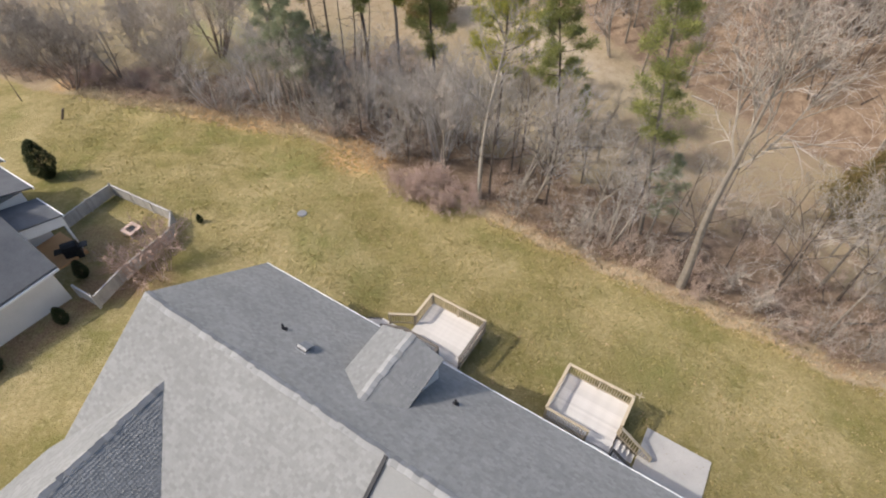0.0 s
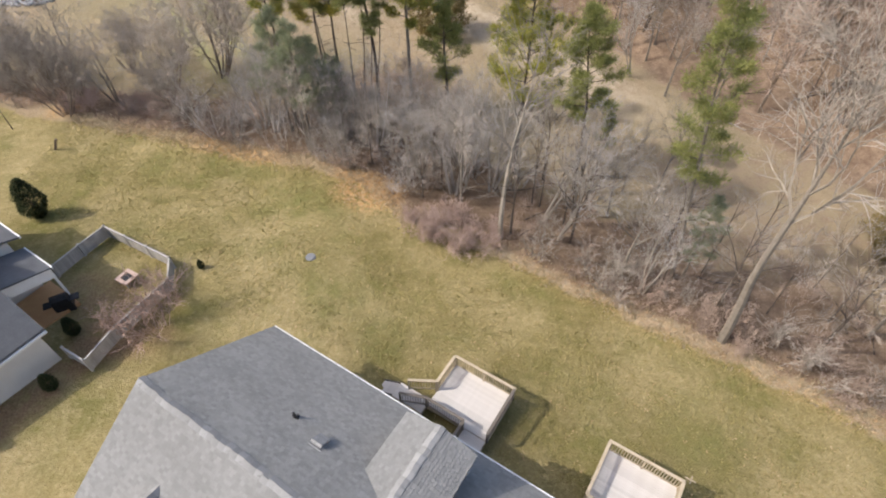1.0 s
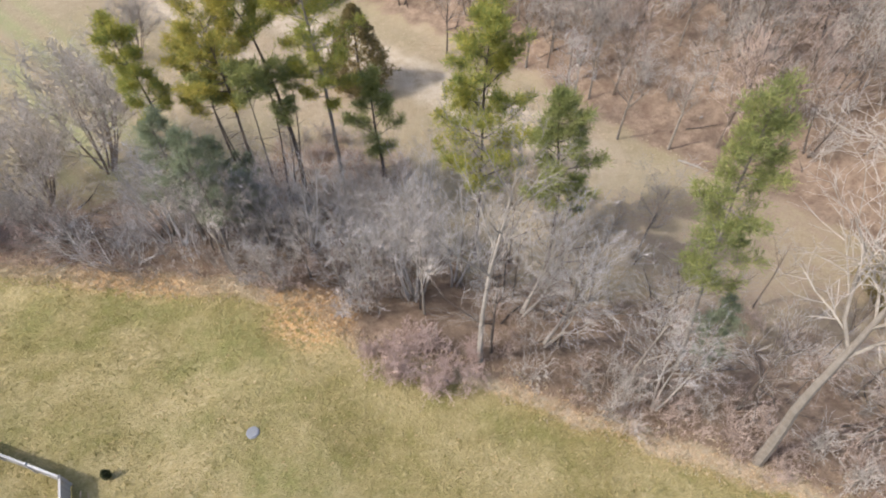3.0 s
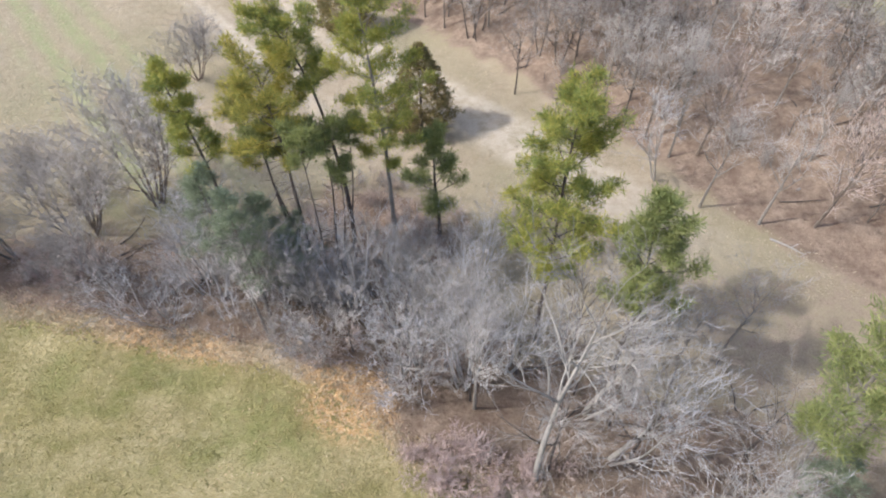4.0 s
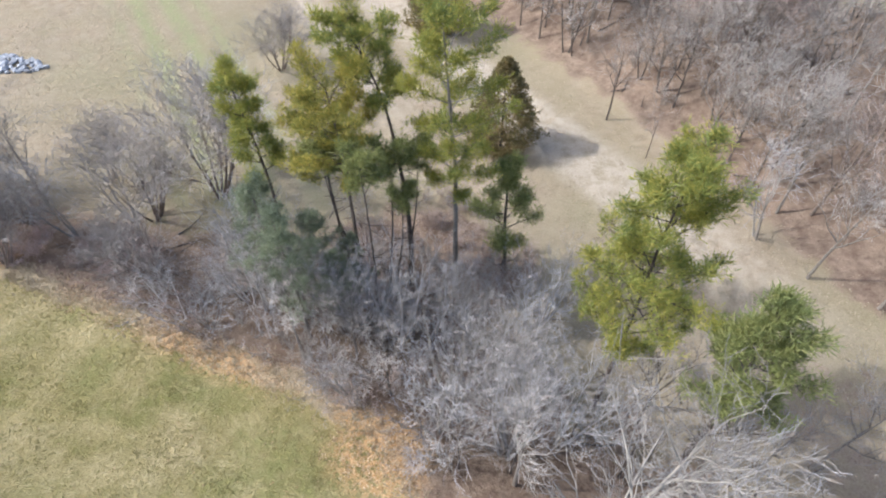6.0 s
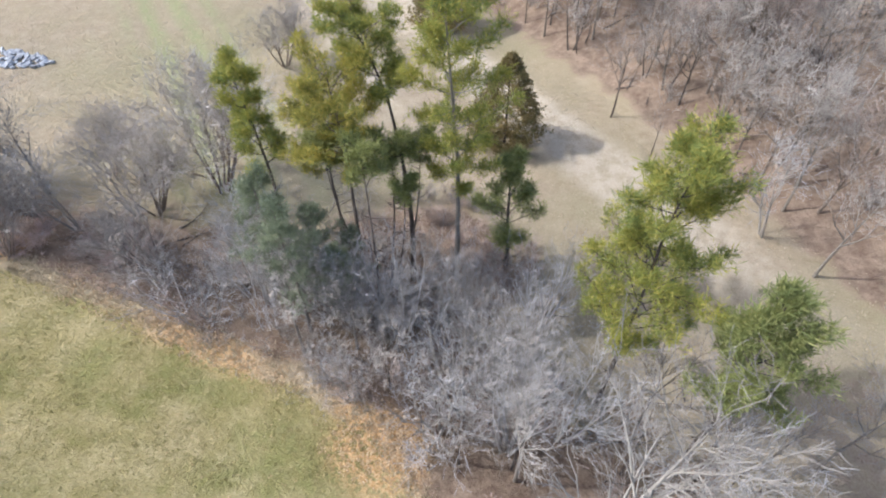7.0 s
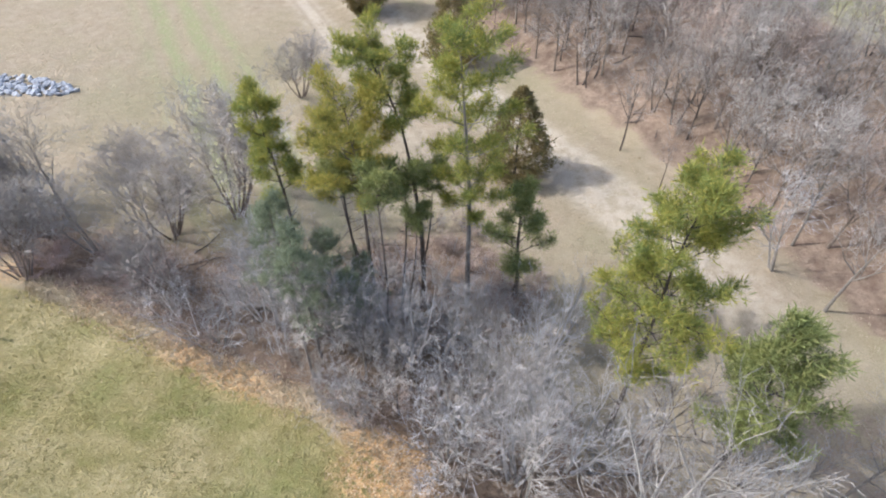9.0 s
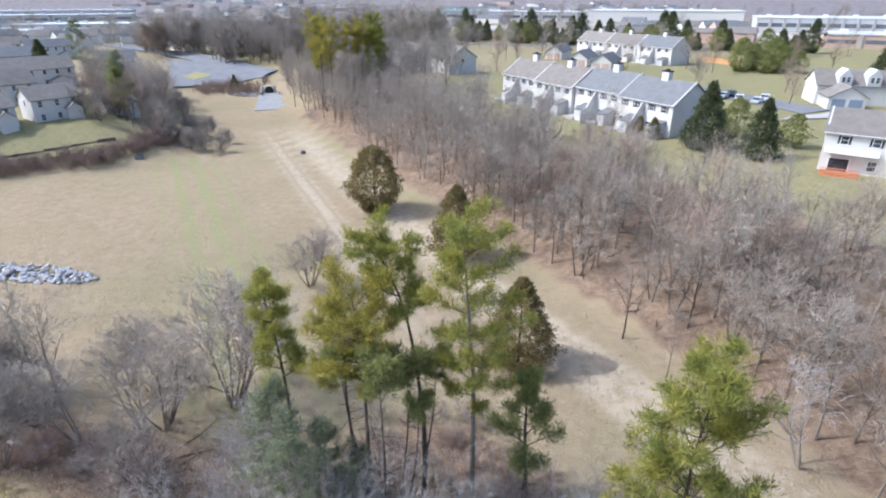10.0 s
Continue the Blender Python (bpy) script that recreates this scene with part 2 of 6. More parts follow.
ROCK = plain("pale_riprap", (0.27, 0.265, 0.26), (0.44, 0.435, 0.43), 1.2, 0.9, fine=9, bump=0.8, vary=0.3)
METAL_DARK = plain("dark_painted_metal", (0.02, 0.02, 0.022), (0.05, 0.05, 0.052), 6, 0.5, 0.4)
METAL_GREY = plain("galvanised_metal", (0.20, 0.205, 0.21), (0.32, 0.325, 0.33), 5, 0.6, 0.3)
ORANGE_WOOD = plain("orange_stained_timber", (0.48, 0.17, 0.08), (0.62, 0.27, 0.14), 2, 0.75, fine=30)
TAN_WOOD = plain("tan_fence_boards", (0.50, 0.27, 0.12), (0.62, 0.37, 0.18), 1, 0.8, fine=15)
BRICK = plain("tan_brick", (0.45, 0.32, 0.26), (0.58, 0.44, 0.37), 1, 0.9, fine=15)
ROOF_FLAT = plain("pale_flat_roof", (0.46, 0.49, 0.52), (0.62, 0.64, 0.66), 0.05, 0.8, fine=0.6)
# dark tone put on flat panels for the shade inside warehouse openings
BAY_SHADE = plain("bay_opening_shade", (0.10, 0.11, 0.125), (0.19, 0.20, 0.22), 0.3, 0.35, fine=2)
TEAL = plain("teal_metal_roof", (0.16, 0.32, 0.30), (0.22, 0.38, 0.36), 0.2, 0.6, fine=3)
PAINT = {k: plain(k + "_car_paint", c, tuple(v * 1.15 for v in c), 3, 0.3, 0.2, 0.5) for k, c in
         (("silver", (0.5, 0.52, 0.54)), ("white", (0.72, 0.72, 0.72)), ("black", (0.025, 0.027, 0.03)), ("blue", (0.10, 0.15, 0.24)))}
TYRE = plain("tyre_rubber", (0.015, 0.015, 0.015), (0.03, 0.03, 0.03), 8, 0.9)


def glass_material():
    n = Nodes("window_glass")
    c = n.mix(n.ramp(n.noise(0.8, 2), 0.4, 0.6), (0.035, 0.045, 0.055), (0.075, 0.085, 0.10))
    return n.done(c, 0.08, 0, 0.6)


GLASS = glass_material()


# ---- mesh helpers ----
def mesh_of(name, verts, faces, material):
    me = bpy.data.meshes.new(name)
    me.from_pydata(verts, [], faces)
    me.materials.append(material)
    return me


def part(name, data, material, parent, label=""):
    """Links a bmesh or a mesh as one object under a thing or a part."""
    if isinstance(data, bmesh.types.BMesh):
        me = bpy.data.meshes.new(name)
        bmesh.ops.recalc_face_normals(data, faces=data.faces[:])
        data.to_mesh(me)
        data.free()
        me.materials.append(material)
    else:
        me = data
    ob = new(name, me)
    ob.parent = parent
    return tagged(ob, label)


def thing(name, m, label, category, group="", kind=""):
    ob = new(name)
    ob.empty_display_size = 0.3
    ob.matrix_world = m
    return tagged(ob, label, category, group, kind)


def box(bm, x0, y0, z0, x1, y1, z1, m=None, bevel=0.0):
    r = bmesh.ops.create_cube(bm, size=1)
    bmesh.ops.scale(bm, vec=(x1 - x0, y1 - y0, z1 - z0), verts=r["verts"])
    bmesh.ops.translate(bm, vec=((x0 + x1) / 2, (y0 + y1) / 2, (z0 + z1) / 2), verts=r["verts"])
    vs = r["verts"]
    if bevel:
        es = list({e for v in vs for e in v.link_edges})
        vs = bmesh.ops.bevel(bm, geom=es, offset=bevel, segments=1, affect="EDGES")["verts"]
    if m:
        bmesh.ops.transform(bm, matrix=m, verts=vs)
    return bm


def boxes(*rows, bevel=0.0):
    bm = bmesh.new()
    for r in rows:
        box(bm, *r, bevel=bevel)
    return bm


def prism(outline, axis_lo, axis_hi, axis="x"):
    """A closed solid: an outline of (a, z) drawn out along x or y."""
    bm = bmesh.new()
    ends = []
    for w in (axis_lo, axis_hi):
        ends.append([bm.verts.new((w, a, z) if axis == "x" else (a, w, z)) for a, z in outline])
    k = len(outline)
    for i in range(k):
        bm.faces.new((ends[0][i], ends[0][(i + 1) % k], ends[1][(i + 1) % k], ends[1][i]))
    bm.faces.new(ends[0])
    bm.faces.new(ends[1][::-1])
    return bm


def tubes(name, segs, sides, material):
    """Tapered tubes: rows of x0 y0 z0 x1 y1 z1 r0 r1."""
    s = np.array(segs, dtype=float).reshape(-1, 8)
    p0, p1, r0, r1 = s[:, :3], s[:, 3:6], s[:, 6], s[:, 7]
    ax = p1 - p0
    ax /= np.maximum(np.linalg.norm(ax, axis=1, keepdims=True), 1e-6)
    ref = np.where(np.abs(ax[:, 2:3]) > 0.8, np.array([[1.0, 0, 0]]), np.array([[0, 0, 1.0]]))
    u = np.cross(ax, ref)
    u /= np.linalg.norm(u, axis=1, keepdims=True)
    v = np.cross(ax, u)
    rings = []
    for p, r in ((p0, r0), (p1, r1)):
        for k in range(sides):
            a = 2 * math.pi * k / sides
            rings.append(p + (u * math.cos(a) + v * math.sin(a)) * r[:, None])
    verts = np.stack(rings, 1).reshape(-1, 3)
    base = np.arange(len(s))[:, None] * 2 * sides
    quads = np.array([[k, (k + 1) % sides, sides + (k + 1) % sides, sides + k] for k in range(sides)])
    faces = (base[:, :, None] + quads[None]).reshape(-1, 4)
    return mesh_of(name, verts.tolist(), faces.tolist(), material)


# ---- plants ----
def branch(rng, p, way, length, radius, level, last, out, lift, wobble, fork, bole=0.25, arm=1.0):
    """One limb with its side branches, down to the last level. out: a list of segments a level."""
    n = (9, 4, 3, 3, 2, 2)[min(level, 5)]
    step = length / n
    p, way = Vector(p), Vector(way).normalized()
    for i in range(n):
        k0 = wobble * (0.3, 1.2, 1.05, 0.85, 0.8, 0.8)[level]
        jitter = Vector((rng.uniform(-1, 1), rng.uniform(-1, 1), rng.uniform(-1, 1))) * k0
        way = (way + jitter + Vector((0, 0, lift + (0.06 if level == 0 else 0)))).normalized()
        q = p + way * step
        thin = 0.9 if level == 0 else 0.7
        ra, rb = radius * (1 - thin * i / n), radius * (1 - thin * (i + 1) / n)
        out[level].append((*p, *q, ra, rb))
        if level < last and not (level == 0 and i < bole * n):
            count = fork[level] / (n * (1 - bole) if level == 0 else n)
            k = int(count) + (rng.random() < count - int(count))
            for j in range(k):
                side = way.orthogonal().normalized()
                around = rng.uniform(0, 2 * math.pi) if level else 2.4 * (2 * i + j) + rng.uniform(-0.5, 0.5)
                side.rotate(Matrix.Rotation(around, 3, way))
                tilt = rng.uniform(0.4, 0.85) if level == 0 else rng.uniform(0.45, 0.95)
                w2 = (way * math.cos(tilt) + side * math.sin(tilt)).normalized()
                ln = length * rng.uniform(0.42, 0.62) * ((1.15 - 0.6 * i / n) * arm if level == 0 else 1)
                branch(rng, p.lerp(q, rng.uniform(0.2, 1)), w2, ln, max(0.62 * ra, 0.008), level + 1, last, out, lift, wobble, fork)
        p = q


WOOD = {}


def crown_mesh(coarse, fine, bark, twig, sides=4):
    a, b = tubes("crown", coarse, sides, bark), tubes("crown", fine, 3, twig)
    bm = bmesh.new()
    bm.from_mesh(a)
    k = len(bm.faces)
    bm.from_mesh(b)
    bm.faces.ensure_lookup_table()
    for f in bm.faces[k:]:
        f.material_index = 1
    me = bpy.data.meshes.new("crown")
    bm.to_mesh(me)
    bm.free()
    me.materials.append(bark)
    me.materials.append(twig)
    bpy.data.meshes.remove(a)
    bpy.data.meshes.remove(b)
    return me


def bare_tree(seed, tall, thick, bark, twig, label, last=4, fork=(7, 5, 5, 4), stems=1, spread=0.25, twig_r=1.0, lean=(0, 0), wobble=0.14, lift=0.06, bole=0.25, arm=1.0, name="bare_tree", category="tree"):
    rng = random.Random(seed)
    out = [[] for _ in range(6)]
    for k in range(stems):
        a = rng.uniform(0, 6.28)
        r = 0.0 if stems == 1 else rng.uniform(0.05, 0.35)
        way = (spread * math.cos(a) + lean[0], spread * math.sin(a) + lean[1], 1) if stems > 1 else (lean[0], lean[1], 1)
        branch(rng, (r * math.cos(a), r * math.sin(a), -0.3), way, tall * rng.uniform(0.72, 0.82), thick, 0, last, out, lift, wobble, fork, bole, arm)
    ob = thing(name, Matrix(), label, category)
    part("trunk", tubes("trunk", out[0], 8, bark), bark, ob)
    fine = [(*s[:6], max(s[6] * twig_r, 0.011 * twig_r), max(s[7] * twig_r, 0.006 * twig_r)) for lv in out[3:] for s in lv]
    tagged(part("crown", crown_mesh(out[1] + out[2], fine, bark, twig), bark, ob), kind="stuff")
    WOOD[ob.name] = np.array(out[0] + out[1] + out[2] + fine)
    return ob


def shrub(seed, tall, wide, twig, label, stems=16, fork=(5, 4, 3), r=0.02, name="shrub", last=3, lift=0.05, bark=None):
    rng = random.Random(seed)
    out = [[] for _ in range(6)]
    for k in range(stems):
        a, q = rng.uniform(0, 6.28), wide * math.sqrt(rng.random())
        w = (rng.uniform(-0.6, 0.6) + 0.4 * math.cos(a), rng.uniform(-0.6, 0.6) + 0.4 * math.sin(a), 1)
        branch(rng, (q * math.cos(a), q * math.sin(a), -0.2), w, tall * rng.uniform(0.55, 0.95), r, 0, last, out, lift, 0.24, fork, 0.1)
    ob = thing(name, Matrix(), label, "shrub")
    fine = [(*s[:6], max(s[6], 0.013), max(s[7], 0.008)) for lv in out[2:] for s in lv]
    tagged(part("crown", crown_mesh(out[0] + out[1], fine, bark or twig, twig, 3), twig, ob), kind="stuff")
    WOOD[ob.name] = np.array(out[0] + out[1] + fine)
    return ob


def joined_wood(name, label, spots, masters, material, category="wood", bark=None):
    """Far trees beyond counting, as one mesh. spots: x, y, turn, size."""
    rows = []
    for k, (x, y, turn, size) in enumerate(spots):
        s = WOOD[masters[k % len(masters)].name].copy()
        c, d = math.cos(turn) * size, math.sin(turn) * size
        for j in (0, 3):
            px, py = s[:, j] * c - s[:, j + 1] * d, s[:, j] * d + s[:, j + 1] * c
            s[:, j], s[:, j + 1], s[:, j + 2] = px + x, py + y, s[:, j + 2] * size + height(x, y)
        s[:, 6:] *= size
        rows.append(s)
    rows = np.concatenate(rows)
    me = tubes(name, rows, 3, material)
    if bark:
        me.materials.append(bark)
        me.polygons.foreach_set("material_index", np.repeat((rows[:, 6] > 0.05).astype(np.int32), 3))
    return tagged(new(name, me), label, category, kind="stuff")


def blades(name, rows, rng, material, count, size, flat=0.25):
    """Sprays of narrow leaf blades: rows of a centre and the way that the spray points."""
    rs = np.random.RandomState(rng.randrange(1 << 30))
    unit = lambda v: v / np.maximum(np.linalg.norm(v, axis=1, keepdims=True), 1e-6)
    c = np.repeat(np.array([tuple(r[0]) for r in rows]), count, axis=0)
    way = np.repeat(unit(np.array([tuple(r[1]) for r in rows])), count, axis=0)
    n = len(c)
    w = unit(way * 0.75 + unit(rs.normal(size=(n, 3))))
    ln = size * rs.uniform(0.6, 1.3, (n, 1))
    cross = unit(np.cross(w, rs.normal(size=(n, 3)))) * ln * flat
    o = c + rs.uniform(-0.5, 0.5, (n, 3)) * size
    verts = np.stack([o - cross * 0.4, o + w * ln * 0.55 + cross, o + w * ln, o + w * ln * 0.5 - cross], 1).reshape(-1, 3)
    return mesh_of(name, verts.tolist(), np.arange(4 * n).reshape(-1, 4).tolist(), material)


def pine(seed, tall, bare, reach, leaf, bark, label, lean=(0, 0), sway=(0, 0), count=17, limbs=26, thick=0.17, size=0.36, flat=0.055, taper=0.74, low=0.35, stubs=8):
    """An open-grown pine: a bare lower trunk with dead stubs, tiers of upswept limbs, flat plumes of needles on their side shoots.
    sway: the way that the leading shoot bends; low: how short the lowest limbs stay."""
    rng = random.Random(seed)
    wood, sprays = [], []
    p, way = Vector((0, 0, -0.4)), Vector((lean[0], lean[1], 1)).normalized()
    n = 16
    spine = [p.copy()]
    for i in range(n):
        k = max(0.0, i / n - 0.62)
        way = (way + Vector((rng.uniform(-1, 1), rng.uniform(-1, 1), 0.2)) * 0.045 + Vector((sway[0], sway[1], 0)) * k).normalized()
        q = p + way * (tall / n)
        wood.append((*p, *q, thick * (1 - 0.85 * i / n), thick * (1 - 0.85 * (i + 1) / n)))
        p = q
        spine.append(p.copy())
    at = lambda h: spine[min(int(h * n), n - 1)].lerp(spine[min(int(h * n) + 1, n)], h * n % 1)
    for k in range(stubs):
        o, a = at(rng.uniform(0.3, 1) * bare), rng.uniform(0, 6.283)
        q = o + Vector((math.cos(a), math.sin(a), rng.uniform(-0.2, 0.3))) * rng.uniform(0.4, 1.3)
        wood.append((*o, *q, 0.03, 0.012))
    turn = rng.uniform(0, 6.283)
    for k in range(limbs):
        h = bare + (1 - bare) * (k + rng.random()) / limbs * 0.98
        u = (h - bare) / (1 - bare)
        o = at(h)
        ln = reach * (1.0 - taper * u ** 1.5) * (low + (1 - low) * min(1.0, u / 0.22)) * rng.uniform(0.45, 1.2)
        turn += 2.4 + rng.uniform(-0.5, 0.5)
        w = Vector((math.cos(turn), math.sin(turn), rng.uniform(-0.05, 0.35) + 0.55 * u))
        m, r = 6, 0.05 * (1 - 0.5 * u)
        for i in range(m):
            w = (w.normalized() + Vector((rng.uniform(-1, 1), rng.uniform(-1, 1), rng.uniform(-0.4, 0.9))) * 0.15).normalized()
            q = o + w * ln / m
            wood.append((*o, *q, r * (1 - 0.8 * i / m), r * (1 - 0.8 * (i + 1) / m)))
            if i >= 2:
                flat_side = Vector((-w.y, w.x, 0.0)).normalized()
                for side in (-1, 1, rng.choice((-1, 1))):
                    b = o.lerp(q, rng.random())
                    long = (0.25 + 0.17 * ln) * rng.uniform(0.5, 1.25) * (1.15 - 0.12 * i)
                    e = b + (flat_side * side * rng.uniform(0.5, 1.1) + w * 0.7 + Vector((0, 0, rng.uniform(-0.05, 0.4)))).normalized() * long
                    wood.append((*b, *e, 0.016, 0.008))
                    for f in (0.45, 0.75, 1.0):
                        c = b.lerp(e, f) + Vector((rng.gauss(0, 0.17), rng.gauss(0, 0.17), rng.gauss(0.04, 0.13)))
                        sprays.append((c, (e - b).normalized() * 0.7 + Vector((0, 0, 0.75))))
            o = q
        for _ in range(3):
            sprays.append((o + Vector((rng.gauss(0, 0.12), rng.gauss(0, 0.12), rng.gauss(0, 0.1))), w + Vector((0, 0, 0.4))))
    for _ in range(14):
        sprays.append((spine[-1] + Vector((rng.gauss(0, 0.2), rng.gauss(0, 0.2), rng.uniform(-0.9, 0.3))), (0, 0, 1)))
    ob = thing("pine_tree", Matrix(), label, "tree")
    stem = part("trunk", tubes("trunk", wood[:n], 8, bark), bark, ob)
    tagged(part("branchwork", tubes("branchwork", wood[n:], 3, bark), bark, stem), kind="stuff")
    tagged(part("crown", blades("crown", sprays, rng, leaf, count, size, flat=flat), leaf, ob), kind="stuff")
    return ob


def cone_tree(seed, tall, wide, leaf, label, name, rows=900, size=0.3, belly=0.35, count=9, ragged=0.2, flat=0.16, power=0.72):
    """A dense evergreen down to the ground, with an uneven outline."""
    rng = random.Random(seed)
    sprays = []
    for _ in range(rows):
        u = rng.random() ** 1.35
        prof = min(1.0, (u + 0.06) / belly * 0.9 + 0.15) if u < belly else ((1 - u) / (1 - belly)) ** power
        a = rng.uniform(0, 6.283)
        lump = 1 + ragged * noise.noise((math.cos(a) * 2.2 + seed, math.sin(a) * 2.2, u * tall * 0.9)) * 2.2
        r = wide * prof * lump * math.sqrt(rng.uniform(0.35, 1.0))
        sprays.append(((r * math.cos(a), r * math.sin(a), u * tall * 0.97 + 0.1), (math.cos(a), math.sin(a), 0.55)))
    ob = thing(name, Matrix(), label, "tree")
    part("trunk", tubes("trunk", [(0, 0, -0.3, 0, 0, tall * 0.85, 0.06 + 0.012 * tall, 0.02)], 7, BARK_DARK), BARK_DARK, ob)
    tagged(part("crown", blades("crown", sprays, rng, leaf, count, size, flat=flat), leaf, ob), kind="stuff")
    return ob


used_masters = set()


def plant(master, x, y, turn=0.0, size=1.0, sink=0.05, group="", label="", lean=(0, 0)):
    """Sets the master itself, the first time, and copies of it after that."""
    m = pose(x, y, height(x, y) - sink, lean[0], lean[1], turn)
    if master.name not in used_masters:
        used_masters.add(master.name)
        ob = master
        ob.matrix_basis = m
    else:
        ob = copy_thing(master, m)
    ob.scale = (size, size, size)
    if group:
        ob["group"] = group
    if label:
        ob["label"] = label
    return ob


# ---- ground ----
def spaced(lo, hi, fine_lo, fine_hi, step):
    mid = np.arange(fine_lo, fine_hi, step).tolist()
    up, down, s = [fine_hi], [fine_lo], step
    while up[-1] < hi or down[-1] > lo:
        s *= 1.08
        up.append(up[-1] + s)
        down.append(down[-1] - s)
    return [v for v in down[:0:-1] if v > lo * 1.1] + mid + [v for v in up if v < hi * 1.1]


def zones(x, y):
    e, d, a = past_edge(x, y), off_axis(x, y), along_axis(x, y)
    w = 1.3 * noise.noise((x * 0.35, y * 0.35, 9))
    lawn = 1 - smooth(-0.9, 0.6, e + w * 0.8)
    # wood on the right bank, thicket behind the lawn, wood at the far end
    bank = smooth(7.5 - 3 * smooth(20, 0, a), 10.5 - 2 * smooth(20, 0, a), d + w) * (1 - smooth(34, 37.5, d + 2 * w)) * (1 - smooth(150, 160, a))
    thicket = smooth(0, 1.5, e + w) * (1 - smooth(8 if x > -16 else 10, 15 if x > -16 else 12, e + 3 * w)) * (0.95 if x < 3 else 0.85)
    thicket *= 1 - smooth(48, 58, y)
    grove = smooth(9.5, 5, math.hypot(x + 7, y - 49.5) + 2 * w)
    far = smooth(260, 330, y + 0.3 * x) * 0.5 + 0.5 * smooth(700, 1100, y)
    near = 0.4 * smooth(10, 18, x) * (1 - smooth(42, 52, y)) * smooth(6, 10, e)
    litter = max(bank, thicket, grove, far, near)
    c = d + 3 + 1.5 * math.sin(a * 0.03)
    path = max(smooth(4.2, 2.0, abs(c - 4.5)), 0.95 * smooth(2.6, 0.9, abs(d + 9.3 - 0.07 * (a - 57) + 0.3 * w)) * smooth(30, 48, a)) * (1 - smooth(120, 150, a)) * smooth(-6, 18, a)
    path = max(path, 0.75 * smooth(1.2, 0.5, abs(e - 0.5 + 0.7 * w)) * smooth(-3, 2, x))
    strip = 0.0
    if y > 55:
        k = d + 25.5 - 0.03 * (a - 60)
        strip = smooth(6.0, 4.4, abs(k) + 0.4 * w) * (1 - smooth(118, 128, a)) * smooth(20, 45, a)
        strip = max(strip, 0.12 * smooth(12, 3, math.hypot(x + 46, y - 80) - 2 * w), 0.8 * smooth(60, 90, a) * smooth(8, 3, abs(d - 4)) * (1 - smooth(118, 126, a)))
    rust = smooth(1.2, 0.2, abs(e - 0.2 + 0.4 * w)) * (0.95 * smooth(4.6, 1.6, math.hypot(x + 6.5, y - 36.2)) + 0.75 * smooth(-13.5, -16, x) * smooth(-24, -20, x) + (0.3 if x > 3 else 0.10))
    rust = max(rust, 0.95 * smooth(2.9, 1.4, math.hypot((x + 6.8) * 0.75, y - 35.4) + w * 0.7), 0.7 * smooth(2.2, 0.8, math.hypot(x + 35.4, y - 46.4)))
    verge = max(smooth(35, 38, d + 2 * w) * (1 - smooth(150, 160, a)) * smooth(18, 24, e), smooth(5, 9, berm(x, y) + w) * smooth(-24, -40, d) * (1 - smooth(30, 60, berm(x, y))), 0.5 * smooth(200, 260, y) * (1 - far))
    yard = max(0.9 * smooth(3.2, 1.2, math.hypot(x + 19.6, y - 21.2) + w), 0.7 * smooth(2.6, 1.2, math.hypot(x + 22, y - 24.2) + w), 0.9 * smooth(1.5, 0.7, abs(0.84 * (x + 21.9) - 0.54 * (y - 19.9) - 0.9 + 0.4 * w)) * smooth(-11, -9, 0.54 * (x + 21.9) + 0.84 * (y - 19.9)) * smooth(1.5, 0.5, 0.54 * (x + 21.9) + 0.84 * (y - 19.9)))
    moss = max(smooth(r, 0.3 * r, math.hypot(x - px, y - py) + w) for px, py, r in ((-12, 34.2, 3.6), (-9.8, 33.6, 2.6), (-16.5, 38.6, 3.2), (-8.4, 24.4, 3.0), (-5, 21.6, 2.6), (12.6, 15.8, 3.4), (-24, 38.5, 2.5)))
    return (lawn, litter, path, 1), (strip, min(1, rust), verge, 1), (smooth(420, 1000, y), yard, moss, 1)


def build_ground():
    xs, ys = spaced(-1500, 1500, -46, 40, 0.55), spaced(-120, 2400, 4, 84, 0.55)
    nx, ny = len(xs), len(ys)
    verts = [(x, y, height(x, y)) for y in ys for x in xs]
    faces = [(j * nx + i, j * nx + i + 1, (j + 1) * nx + i + 1, (j + 1) * nx + i) for j in range(ny - 1) for i in range(nx - 1)]
    me = mesh_of("ground", verts, faces, GROUND)
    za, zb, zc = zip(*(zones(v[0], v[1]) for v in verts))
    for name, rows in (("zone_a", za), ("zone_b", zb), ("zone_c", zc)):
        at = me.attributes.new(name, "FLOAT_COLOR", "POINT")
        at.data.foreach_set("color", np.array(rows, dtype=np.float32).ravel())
    me.polygons.foreach_set("use_smooth", [True] * len(me.polygons))
    ob = new("ground", me)
    return tagged(ob, "worn early-spring lawn, leaf litter and dry meadow grass", "ground", kind="structure")


build_ground()


